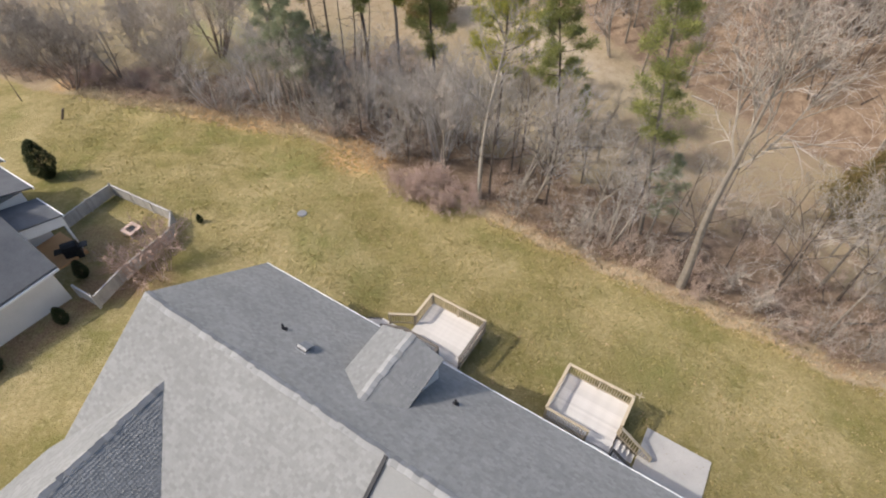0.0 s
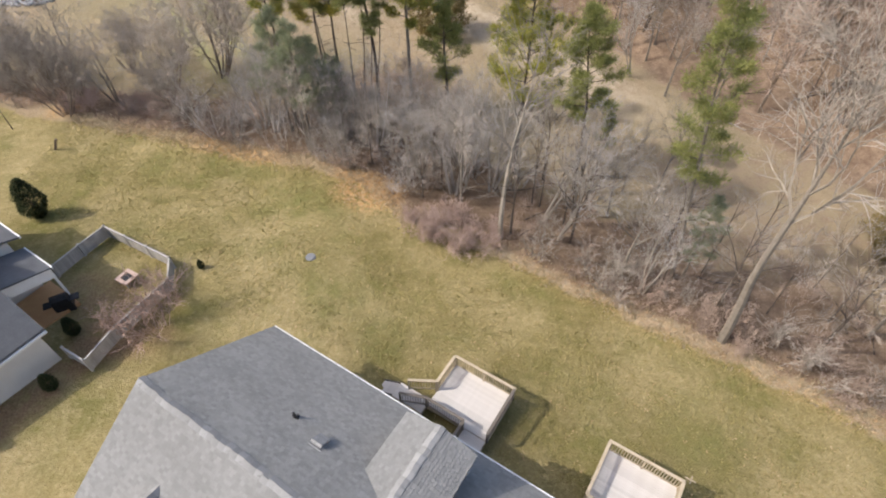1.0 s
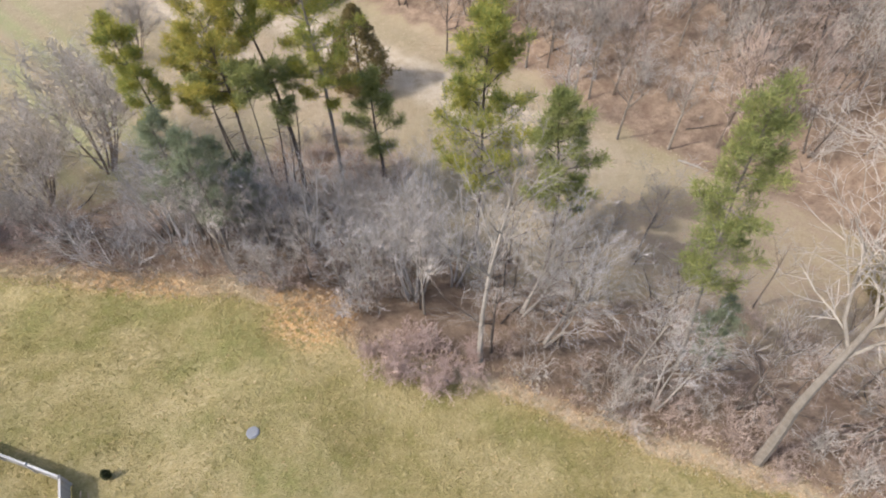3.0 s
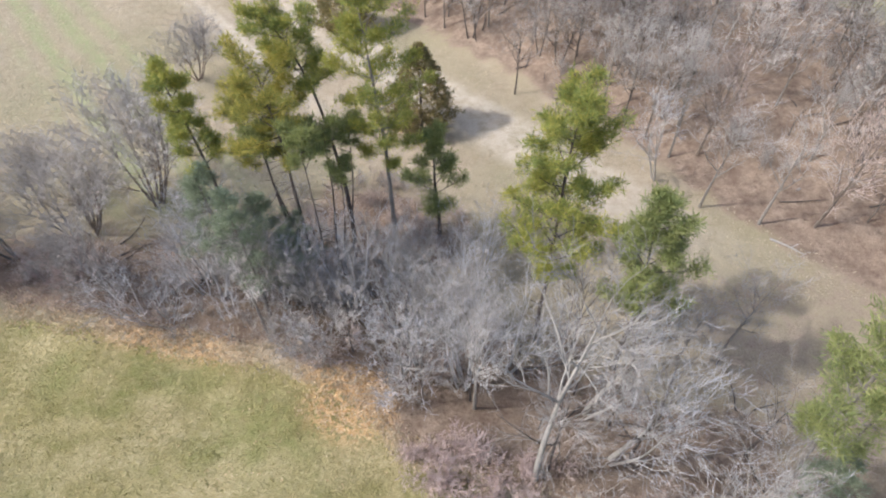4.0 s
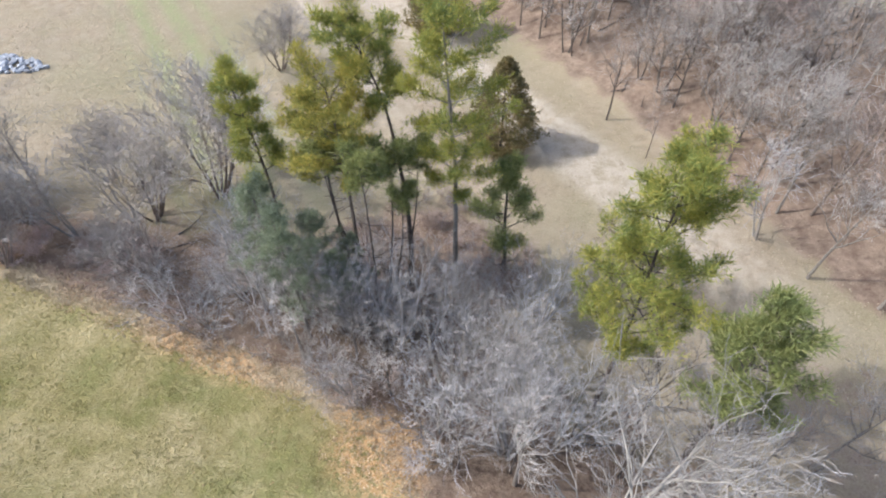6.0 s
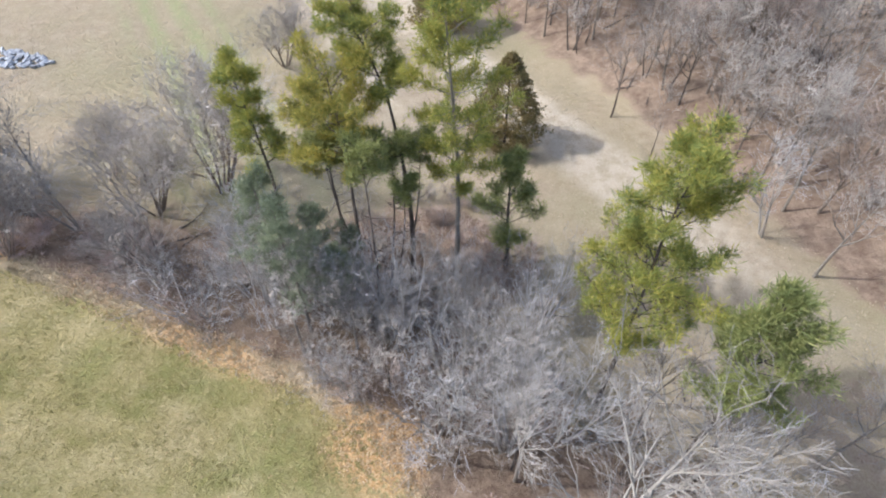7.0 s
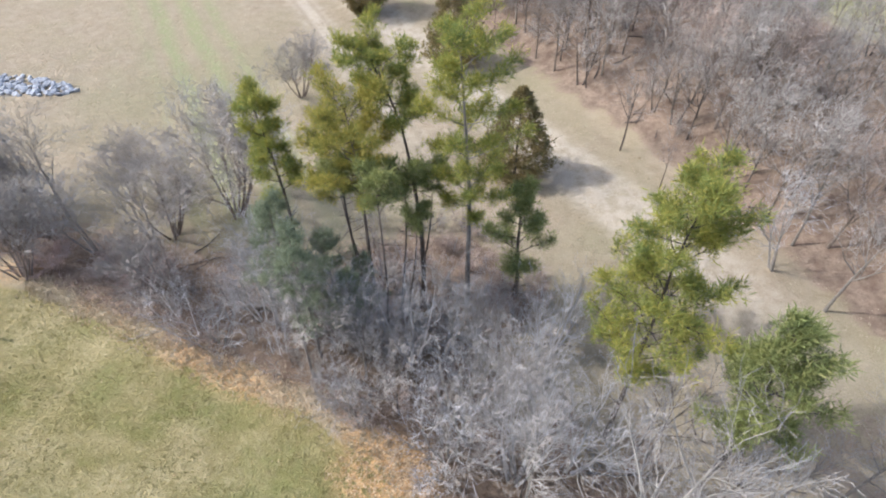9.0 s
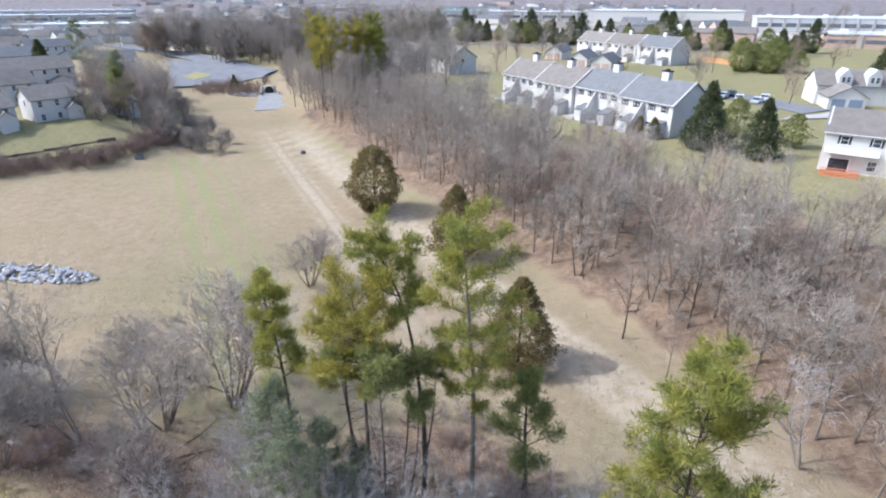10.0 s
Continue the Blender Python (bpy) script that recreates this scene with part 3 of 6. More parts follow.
def sheet(name, outline, material, label, category, step=2.0, up=0.05, kind="structure", thick=0.12):
    """A thin slab that follows the ground between four corners (in order)."""
    a, b, c, d = [Vector(p) for p in outline]
    nu, nv = max(2, int((b - a).length / step)), max(2, int((d - a).length / step))
    verts = []
    for j in range(nv + 1):
        for i in range(nu + 1):
            p = a.lerp(b, i / nu).lerp(d.lerp(c, i / nu), j / nv)
            verts.append((p.x, p.y, height(p.x, p.y) + up))
    faces = [(j * (nu + 1) + i, j * (nu + 1) + i + 1, (j + 1) * (nu + 1) + i + 1, (j + 1) * (nu + 1) + i) for j in range(nv) for i in range(nu)]
    ob = new(name, mesh_of(name, verts, faces, material))
    mod = ob.modifiers.new("thick", "SOLIDIFY")
    mod.thickness, mod.offset = thick, -1
    return tagged(ob, label, category, kind=kind)


# ---- the large house: x along the rear eave, y out over the lawn ----
HOUSE = Matrix.Translation((-9.66, 19.39, 0)) @ Matrix.Rotation(math.atan2(-0.54, 0.84), 4, "Z")
EAVE, RIDGE, HALF, LONG = 5.3, 9.2, 5.97, 31.0
SLOPE = (RIDGE - EAVE) / HALF


def shingled(name, corners, material, parent, tab=0.19, course=0.14, single=None):
    """Courses of lapped shingles on a sloping plane. corners: eave start, eave end, top end, top start."""
    a, b, c, d = [Vector(p) for p in corners]
    across, up = (b - a).normalized(), None
    up = (d - a) - across * (d - a).dot(across)
    rise = up.length
    up.normalize()
    nrm = across.cross(up).normalized()
    if nrm.z < 0:
        nrm = -nrm
    rng = random.Random(len(name) * 7 + int(rise * 10))
    verts, faces, pieces = [], [], []
    rows = int(rise / course)
    for j in range(rows):
        v0, v1 = j * rise / rows, (j + 1) * rise / rows
        f = (v0 + v1) / 2 / rise
        lo, hi = (d - a).dot(across) * f, (b - a).dot(across) + ((c - b).dot(across)) * f
        x = lo
        first = True
        while x < hi - 0.02:
            w = tab * rng.choice((0.9, 1.0, 1.0, 1.1))
            if first:
                w *= rng.uniform(0.3, 1)
                first = False
            x2 = min(hi, x + w)
            if single and single(x, v0):
                if not pieces:
                    w0, l0 = tab - 0.012, rise / rows + 0.02
                    pieces.append(mesh_of("shingle", [(0, 0, 0.03), (w0, 0, 0.03), (w0, l0, 0.004), (0, l0, 0.004), (0, 0, -0.01), (w0, 0, -0.01)], [(0, 1, 2, 3), (4, 5, 1, 0)], SHINGLE_PIECE))
                x2 = min(hi, x + tab)
                ob = part("shingle", pieces[0], SHINGLE_PIECE, parent)
                o = a + across * x + up * (v0 + rng.uniform(-0.01, 0.01)) + nrm * rng.uniform(0.006, 0.014)
                ob.matrix_basis = Matrix.Translation(o) @ Matrix((across, up, nrm)).transposed().to_4x4()
            else:
                t = rng.uniform(0.022, 0.036)
                dy = rng.uniform(-0.012, 0.012)
                k = len(verts)
                for xx, vv, h in ((x, v0 + dy, t), (x2 - 0.010, v0 + dy, t), (x2 - 0.010, v1 + 0.02, 0.004), (x, v1 + 0.02, 0.004), (x, v0 + dy, -0.01), (x2 - 0.010, v0 + dy, -0.01)):
                    verts.append(tuple(a + across * xx + up * vv + nrm * (h + 0.01)))
                faces += [(k, k + 1, k + 2, k + 3), (k + 4, k + 5, k + 1, k)]
            x = x2
    return tagged(part(name, mesh_of(name, verts, faces, material), material, parent), kind="stuff")


def caps(p0, p1, parent, pitch, material=CAP):
    """Bent cap shingles along a ridge, each lapped over the last."""
    p0, p1 = Vector(p0), Vector(p1)
    ax = (p1 - p0).normalized()
    side = Vector((-ax.y, ax.x, 0)).normalized()
    w, l = 0.2, 0.36
    fall = -w * pitch
    pts = [(-w, fall), (0, 0.0), (w, fall)]
    verts = []
    for s, h in ((0, 0.07), (l, 0.02)):
        verts += [tuple(ax * s + side * q + Vector((0, 0, z + h))) for q, z in pts] + [tuple(ax * s + side * q + Vector((0, 0, z + h - 0.03))) for q, z in pts]
    faces = [(0, 1, 7, 6), (1, 2, 8, 7), (3, 4, 1, 0), (4, 5, 2, 1), (0, 6, 9, 3), (2, 5, 11, 8)]
    me = mesh_of("ridge_cap", verts, faces, material)
    n = int((p1 - p0).length / 0.3)
    rng = random.Random(n)
    for i in range(n):
        ob = part("ridge_cap", me, material, parent)
        ob.location = p0 + ax * (i * (p1 - p0).length / n) + side * rng.uniform(-0.03, 0.03) + Vector((0, 0, rng.uniform(-0.004, 0.02)))
        ob.rotation_euler = (0, 0, rng.uniform(-0.05, 0.05))


def build_house():
    h = thing("house", HOUSE, "long two-storey house with a grey shingled gable roof", "house")
    outline = [(-0.45, -0.8), (-2 * HALF + 0.45, -0.8), (-2 * HALF + 0.45, EAVE - 0.1), (-HALF, RIDGE - 0.42), (-0.45, EAVE - 0.1)]
    part("wall", prism(outline, 0.35, LONG - 0.35), SIDING, h, "white horizontal siding")
    # roof boards under the shingles
    t = 0.2
    deck = [(0, EAVE), (-HALF, RIDGE), (-2 * HALF, EAVE), (-2 * HALF, EAVE - t), (-HALF, RIDGE - t), (0, EAVE - t)]
    roof = part("roof", prism([(y, z) for y, z in deck], 0, LONG), SHINGLE, h, "grey asphalt shingles")
    shingled("rear_shingles", [(LONG, 0, EAVE), (0, 0, EAVE), (0, -HALF, RIDGE), (LONG, -HALF, RIDGE)], SHINGLE, roof, single=lambda x, v: 17.5 < x < 25.3 and v > 6.15)
    shingled("front_shingles", [(0, -2 * HALF, EAVE), (13.0, -2 * HALF, EAVE), (13.0, -HALF, RIDGE), (0, -HALF, RIDGE)], SHINGLE, roof)
    shingled("lower_front_shingles", [(13.12, -2 * HALF, EAVE - 0.16), (LONG, -2 * HALF, EAVE - 0.16), (LONG, -HALF, RIDGE - 0.16), (13.12, -HALF, RIDGE - 0.16)], SHINGLE, roof)
    # thin dark strip along the vertical face of the roof step
    step = prism([(-2 * HALF - 0.02, EAVE - 0.2), (-HALF - 0.05, RIDGE - 0.2), (-HALF - 0.05, RIDGE + 0.12), (-2 * HALF - 0.02, EAVE + 0.12)], 12.96, 13.1)
    part("step_face", step, METAL_DARK, roof, "dark face of the roof step")
    caps((0.02, -HALF, RIDGE), (LONG, -HALF, RIDGE), roof, SLOPE)
    part("gutter", boxes((0, 0.003, EAVE - 0.14, LONG, 0.11, EAVE - 0.01), bevel=0.02), TRIM, h, "white eave gutter")
    for y0, s in ((0, 1), (-2 * HALF, -1)):
        rake = prism([(y0, EAVE - 0.22), (-HALF, RIDGE - 0.22), (-HALF, RIDGE - 0.03), (y0, EAVE - 0.03)], -0.03, -0.003)
        part("rake_board", rake, TRIM, h)
    # gabled dormer over the rear slope
    zr, ze, x0, x1, yf = 8.27, 7.68, 8.95, 12.15, -0.95
    xm = (x0 + x1) / 2
    dz = (zr - ze) / (xm - x0)
    dormer = part("dormer", prism([(x0 + 0.2, 5.4), (x1 - 0.2, 5.4), (x1 - 0.2, ze + 0.0), (xm, zr - 0.12), (x0 + 0.2, ze + 0.0)], -3.2, yf - 0.15, "y"), SIDING_GREY, h, "grey-sided gable dormer")
    yin = lambda z: -(z - EAVE) / SLOPE
    for nm, xe in (("left_slope", x0), ("right_slope", x1)):
        bm = bmesh.new()
        top = [(xm, yin(zr) - 0.1, zr), (xm, yf, zr), (xe, yf, ze), (xe, yin(ze) - 0.1, ze)]
        v = [bm.verts.new(p) for p in top] + [bm.verts.new((p[0], p[1], p[2] - 0.1)) for p in top]
        bm.faces.new(v[:4]), bm.faces.new(v[:3:-1])
        for i in range(4):
            bm.faces.new((v[i], v[(i + 1) % 4], v[4 + (i + 1) % 4], v[4 + i]))
        part("dormer_roof", bm, SHINGLE, dormer)
        lo, hi = (xe, yf, ze), (xe, yin(ze), ze)
        shingled("dormer_shingles_" + ("one" if xe < xm else "two"), [lo, hi, (xm, yin(zr), zr), (xm, yf, zr)] if xe < xm else [hi, lo, (xm, yf, zr), (xm, yin(zr), zr)], SHINGLE, dormer)
    caps((xm, yf, zr + 0.01), (xm, yin(zr), zr + 0.01), dormer, dz)
    part("bargeboard", prism([(x0, ze - 0.16), (xm, zr - 0.16), (x1, ze - 0.16), (x1, ze - 0.02), (xm, zr - 0.02), (x0, ze - 0.02)], yf - 0.04, yf + 0.012, "y"), TRIM, dormer)
    # gable over the front
    gx, gz, gs, gy = 3.13, 7.83, 0.78, -14.6
    zb = 5.0
    hw = (gz - zb) / gs
    fg = part("front_gable", prism([(gx - hw + 0.3, -0.8), (gx + hw - 0.3, -0.8), (gx + hw - 0.3, zb + 0.2), (gx, gz - 0.12), (gx - hw + 0.3, zb + 0.2)], gy + 0.35, -9.6, "y"), SIDING, h)
    yv = lambda z: -HALF - (RIDGE - z) / SLOPE
    for s in (-1, 1):
        xe = gx + s * hw
        bm = bmesh.new()
        top = [(gx, gy, gz), (gx, yv(gz) + 0.1, gz), (xe, yv(zb) + 0.1, zb), (xe, gy, zb)]
        v = [bm.verts.new(p) for p in top] + [bm.verts.new((p[0], p[1], p[2] - 0.15)) for p in top]
        bm.faces.new(v[:4]), bm.faces.new(v[:3:-1])
        for i in range(4):
            bm.faces.new((v[i], v[(i + 1) % 4], v[4 + (i + 1) % 4], v[4 + i]))
        part("gable_roof", bm, SHINGLE, fg)
        lo, hi = (xe, gy, zb), (xe, yv(zb), zb)
        c = [hi, lo, (gx, gy, gz), (gx, yv(gz), gz)] if s < 0 else [lo, hi, (gx, yv(gz), gz), (gx, gy, gz)]
        shingled("gable_shingles_" + ("one" if s < 0 else "two"), c, SHINGLE, fg)
    caps((gx, gy, gz + 0.01), (gx, yv(gz), gz + 0.01), fg, gs)
    # doors and windows on the lawn side
    for x in (2.2, 5.0, 14.6, 21.8, 25.5):
        for z in (0.9, 3.4):
            w = part("window", boxes((x - 0.5, -0.455, z, x + 0.5, -0.40, z + 1.3)), TRIM, h)
            part("pane", boxes((x - 0.42, -0.425, z + 0.08, x + 0.42, -0.385, z + 1.22)), GLASS, w)
    for x in (9.4, 17.6):
        w = part("patio_door", boxes((x - 0.95, -0.455, 1.9, x + 0.95, -0.39, 4.0)), TRIM, h)
        for k in (-0.47, 0.47):
            part("pane", boxes((x + k - 0.4, -0.425, 2.0, x + k + 0.4, -0.375, 3.9)), GLASS, w)
    return h


build_house()


def on_roof(x, y):
    return HOUSE @ Vector((x, y, EAVE - SLOPE * y if y > -HALF else RIDGE + SLOPE * (y + HALF)))


def roof_pipe(x, y):
    ob = thing("vent_pipe", Matrix.Translation(on_roof(x, y)), "short black plumbing vent pipe on the grey roof", "vent pipe", "roof vents")
    part("flange", boxes((-0.14, -0.14, -0.06, 0.14, 0.14, 0.07), bevel=0.03), METAL_DARK, ob)
    part("pipe", tubes("pipe", [(0, 0, 0, 0, 0, 0.42, 0.055, 0.055), (0, 0, 0.42, 0, 0, 0.425, 0.055, 0.01)], 10, METAL_DARK), METAL_DARK, ob)


def roof_vent(x, y):
    m = Matrix.Translation(on_roof(x, y)) @ HOUSE.to_3x3().to_4x4() @ Matrix.Rotation(-math.atan(SLOPE), 4, "X")
    ob = thing("roof_vent", m, "square grey metal roof vent with a dark throat", "roof vent", "roof vents")
    part("base", boxes((-0.3, -0.3, 0.0, 0.3, 0.3, 0.05), bevel=0.015), METAL_GREY, ob)
    part("throat", boxes((-0.19, -0.19, 0.05, 0.19, 0.19, 0.15)), METAL_DARK, ob)
    part("hood", prism([(-0.26, 0.13), (0.24, 0.17), (0.26, 0.24), (-0.22, 0.24)], -0.25, 0.25), METAL_GREY, ob)


roof_pipe(5.35, -3.5)
roof_pipe(13.4, -2.0)
roof_vent(6.95, -3.85)


# ---- decks ----
def rail(parent, p0, p1, base, top=0.95, gap=0.13, material=DECK_RAIL, drop=0.0):
    """Posts, top and bottom rail and balusters between two points; drop: fall towards p1."""
    p0, p1 = Vector((*p0, 0)), Vector((*p1, 0))
    ax = p1 - p0
    ln = ax.length
    ang = math.atan2(ax.y, ax.x)
    m = Matrix.Translation((p0.x, p0.y, base)) @ Matrix.Rotation(ang, 4, "Z") @ Matrix(((1, 0, 0, 0), (0, 1, 0, 0), (-drop / ln, 0, 1, 0), (0, 0, 0, 1)))
    bm = bmesh.new()
    box(bm, -0.05, -0.075, top - 0.045, ln + 0.05, 0.075, top, m, 0.008)
    part("top_rail", bm, material, parent)
    bm = bmesh.new()
    box(bm, 0, -0.02, top - 0.15, ln, 0.02, top - 0.055, m)
    part("upper_rail", bm, material, parent)
    bm = bmesh.new()
    box(bm, 0, -0.02, 0.08, ln, 0.02, 0.16, m)
    part("lower_rail", bm, material, parent)
    bm = bmesh.new()
    box(bm, -0.019, -0.019, 0.165, 0.019, 0.019, top - 0.155)
    me = bpy.data.meshes.new("baluster")
    bm.to_mesh(me), bm.free()
    me.materials.append(material)
    n = int(ln / gap)
    for i in range(1, n):
        ob = part("baluster", me, material, parent)
        ob.location = m @ Vector((ln * i / n, 0, 0))
        ob.rotation_euler = (0, 0, ang)
    for i in range(max(2, int(ln / 1.7) + 1)):
        k = i / max(1, int(ln / 1.7))
        bm = bmesh.new()
        box(bm, ln * k - 0.045, -0.045, -0.15, ln * k + 0.045, 0.045, top - 0.045, m)
        part("post", bm, material, parent)


def deck_floor(parent, x0, x1, y0, y1, z, foot):
    n = round((y1 - y0) / 0.142)
    w = (y1 - y0) / n
    bm = bmesh.new()
    box(bm, x0, 0.002, -0.035, x1, w - 0.003, 0, None, 0.003)
    me = bpy.data.meshes.new("deck_board")
    bm.to_mesh(me), bm.free()
    me.materials.append(DECK_BOARD)
    for i in range(n):
        ob = part("deck_board", me, DECK_BOARD, parent)
        ob.location = (0, y0 + i * w, z)
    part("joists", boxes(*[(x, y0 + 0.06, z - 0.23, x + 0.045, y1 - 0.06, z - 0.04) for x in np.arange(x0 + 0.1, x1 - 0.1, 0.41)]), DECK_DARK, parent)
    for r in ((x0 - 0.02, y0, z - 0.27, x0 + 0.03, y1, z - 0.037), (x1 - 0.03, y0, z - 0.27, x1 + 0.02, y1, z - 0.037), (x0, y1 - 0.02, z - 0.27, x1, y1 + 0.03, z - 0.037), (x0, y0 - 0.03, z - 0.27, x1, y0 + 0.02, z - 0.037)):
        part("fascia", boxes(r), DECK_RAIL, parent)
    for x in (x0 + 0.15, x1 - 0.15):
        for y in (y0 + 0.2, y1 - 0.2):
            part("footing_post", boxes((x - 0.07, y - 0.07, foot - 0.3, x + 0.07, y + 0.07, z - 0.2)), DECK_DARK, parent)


def steps(parent, m, rise, count, wide, material=DECK_BOARD):
    """A flight going down along +x from its top edge at the origin of m."""
    h, g = rise / count, 0.27
    for i in range(count):
        bm = bmesh.new()
        box(bm, i * g, 0.03, -(i + 1) * h - 0.04, (i + 1) * g + 0.02, wide - 0.03, -(i + 1) * h, m, 0.006)
        part("tread", bm, material, parent)
    for y in (0, wide):
        bm = bmesh.new()
        v = [bm.verts.new(m @ Vector(p)) for p in ((0, y - 0.02, -0.32), (0, y - 0.02, 0), (count * g, y - 0.02, -rise + 0.06), (count * g, y - 0.02, -rise - 0.22), (0, y + 0.02, -0.32), (0, y + 0.02, 0), (count * g, y + 0.02, -rise + 0.06), (count * g, y + 0.02, -rise - 0.22))]
        bm.faces.new(v[:4]), bm.faces.new(v[:3:-1])
        for i in range(4):
            bm.faces.new((v[i], v[(i + 1) % 4], v[4 + (i + 1) % 4], v[4 + i]))
        part("stringer", bm, DECK_DARK, parent)


ZD = 1.9


def build_decks():
    # the deck with a walk along the house, beside the dormer
    d = thing("deck", HOUSE, "sun-bleached timber deck with pale pine railings", "deck", "rear decks")
    deck_floor(d, 7.75, 11.25, 1.95, 4.75, ZD, 0.2)
    deck_floor(d, 5.9, 7.71, 1.45, 2.3, ZD, 0.4)
    deck_floor(d, 9.98, 11.2, -0.35, 1.91, ZD, 0.4)
    rail(d, (7.75, 4.72), (11.25, 4.72), ZD)
    rail(d, (7.72, 4.66), (7.72, 2.98), ZD)
    rail(d, (7.66, 2.93), (6.45, 2.24), ZD)
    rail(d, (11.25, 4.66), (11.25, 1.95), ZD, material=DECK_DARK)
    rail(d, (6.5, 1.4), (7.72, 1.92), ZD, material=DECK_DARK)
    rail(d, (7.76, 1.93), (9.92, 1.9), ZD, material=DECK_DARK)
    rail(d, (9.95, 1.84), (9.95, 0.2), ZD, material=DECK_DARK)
    part("lower_landing", boxes((7.3, -0.2, 0.9, 9.85, 1.75, 1.0)), DECK_BOARD, d)
    steps(d, Matrix.Translation((5.88, 2.3, ZD)) @ Matrix.Rotation(math.pi, 4, "Z"), ZD - 0.9, 5, 0.8)
    # the plain square deck with stairs to the slab
    d = thing("deck", HOUSE, "square bleached timber deck with railings and a stair", "deck", "rear decks")
    deck_floor(d, 16.3, 19.75, 1.9, 4.8, ZD, 0.2)
    deck_floor(d, 18.55, 19.75, -0.35, 1.86, ZD, 0.4)
    rail(d, (16.3, 4.77), (19.75, 4.77), ZD)
    rail(d, (16.3, 4.7), (16.3, 1.95), ZD)
    rail(d, (16.35, 1.9), (18.5, 1.9), ZD)
    rail(d, (19.75, 4.7), (19.75, 3.05), ZD)
    m = Matrix.Translation((19.8, 1.75, ZD))
    steps(d, m, ZD - 0.5, 7, 1.15)
    rail(d, (19.85, 2.95), (21.6, 2.95), ZD - 0.1, drop=1.25, material=DECK_RAIL)
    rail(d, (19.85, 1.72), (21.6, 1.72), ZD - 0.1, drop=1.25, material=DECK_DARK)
    part("bracket_arm", boxes((19.72, 4.96, ZD + 0.93, 20.2, 5.01, ZD + 0.98), (19.96, 4.8, ZD + 0.93, 20.01, 5.2, ZD + 0.98), bevel=0.01), DECK_RAIL, d, "weathered crossed hanger on the corner post")


build_decks()
cs = [HOUSE @ Vector(p) for p in ((21.0, 1.2, 0), (24.25, 1.2, 0), (24.25, 4.7, 0), (21.0, 4.7, 0))]
sheet("patio", [(c.x, c.y) for c in cs], CONCRETE, "pale poured concrete patio slab beside the deck stair", "patio", 0.7, 0.08)


# ---- the neighbour's house ----
def gable_roof(parent, x0, x1, y0, y1, z0, z1, material, name="roof", over=0.35, thick=0.16, axis="x", label=""):
    """A pitched roof slab with its ridge along x or y."""
    if axis == "x":
        a0, a1, lo, hi = y0 - over, y1 + over, x0 - over, x1 + over
    else:
        a0, a1, lo, hi = x0 - over, x1 + over, y0 - over, y1 + over
    s = (z1 - z0) / ((a1 - a0) / 2 - over)
    ze = z0 - s * over
    am = (a0 + a1) / 2
    out = [(a0, ze), (am, z1), (a1, ze), (a1, ze - thick), (am, z1 - thick), (a0, ze - thick)]
    r = part(name, prism(out, lo, hi, axis), material, parent, label)
    return r


def window(parent, x, y, z, w, h, face="-y", material=TRIM):
    """A framed window let into a wall; face: the way that it looks."""
    t, f = 0.05, 0.09
    if face in ("-y", "+y"):
        s = -1 if face == "-y" else 1
        y0, y1 = sorted((y - 0.04 * s, y + t * s))
        p0, p1 = sorted((y, y + (t + 0.012) * s))
        fr = part("window", boxes((x - w / 2 - f, y0, z - f, x + w / 2 + f, y1, z + h + f)), material, parent)
        part("pane", boxes((x - w / 2, p0, z, x + w / 2, p1, z + h / 2 - 0.03)), GLASS, fr)
        part("pane", boxes((x - w / 2, p0, z + h / 2 + 0.03, x + w / 2, p1, z + h)), GLASS, fr)
    else:
        s = -1 if face == "-x" else 1
        x0, x1 = sorted((x - 0.04 * s, x + t * s))
        p0, p1 = sorted((x, x + (t + 0.012) * s))
        fr = part("window", boxes((x0, y - w / 2 - f, z - f, x1, y + w / 2 + f, z + h + f)), material, parent)
        part("pane", boxes((p0, y - w / 2, z, p1, y + w / 2, z + h / 2 - 0.03)), GLASS, fr)
        part("pane", boxes((p0, y - w / 2, z + h / 2 + 0.03, p1, y + w / 2, z + h)), GLASS, fr)


NEIGH = Matrix.Translation((-21.9, 19.9, 0)) @ Matrix.Rotation(math.atan2(-0.54, 0.84), 4, "Z")


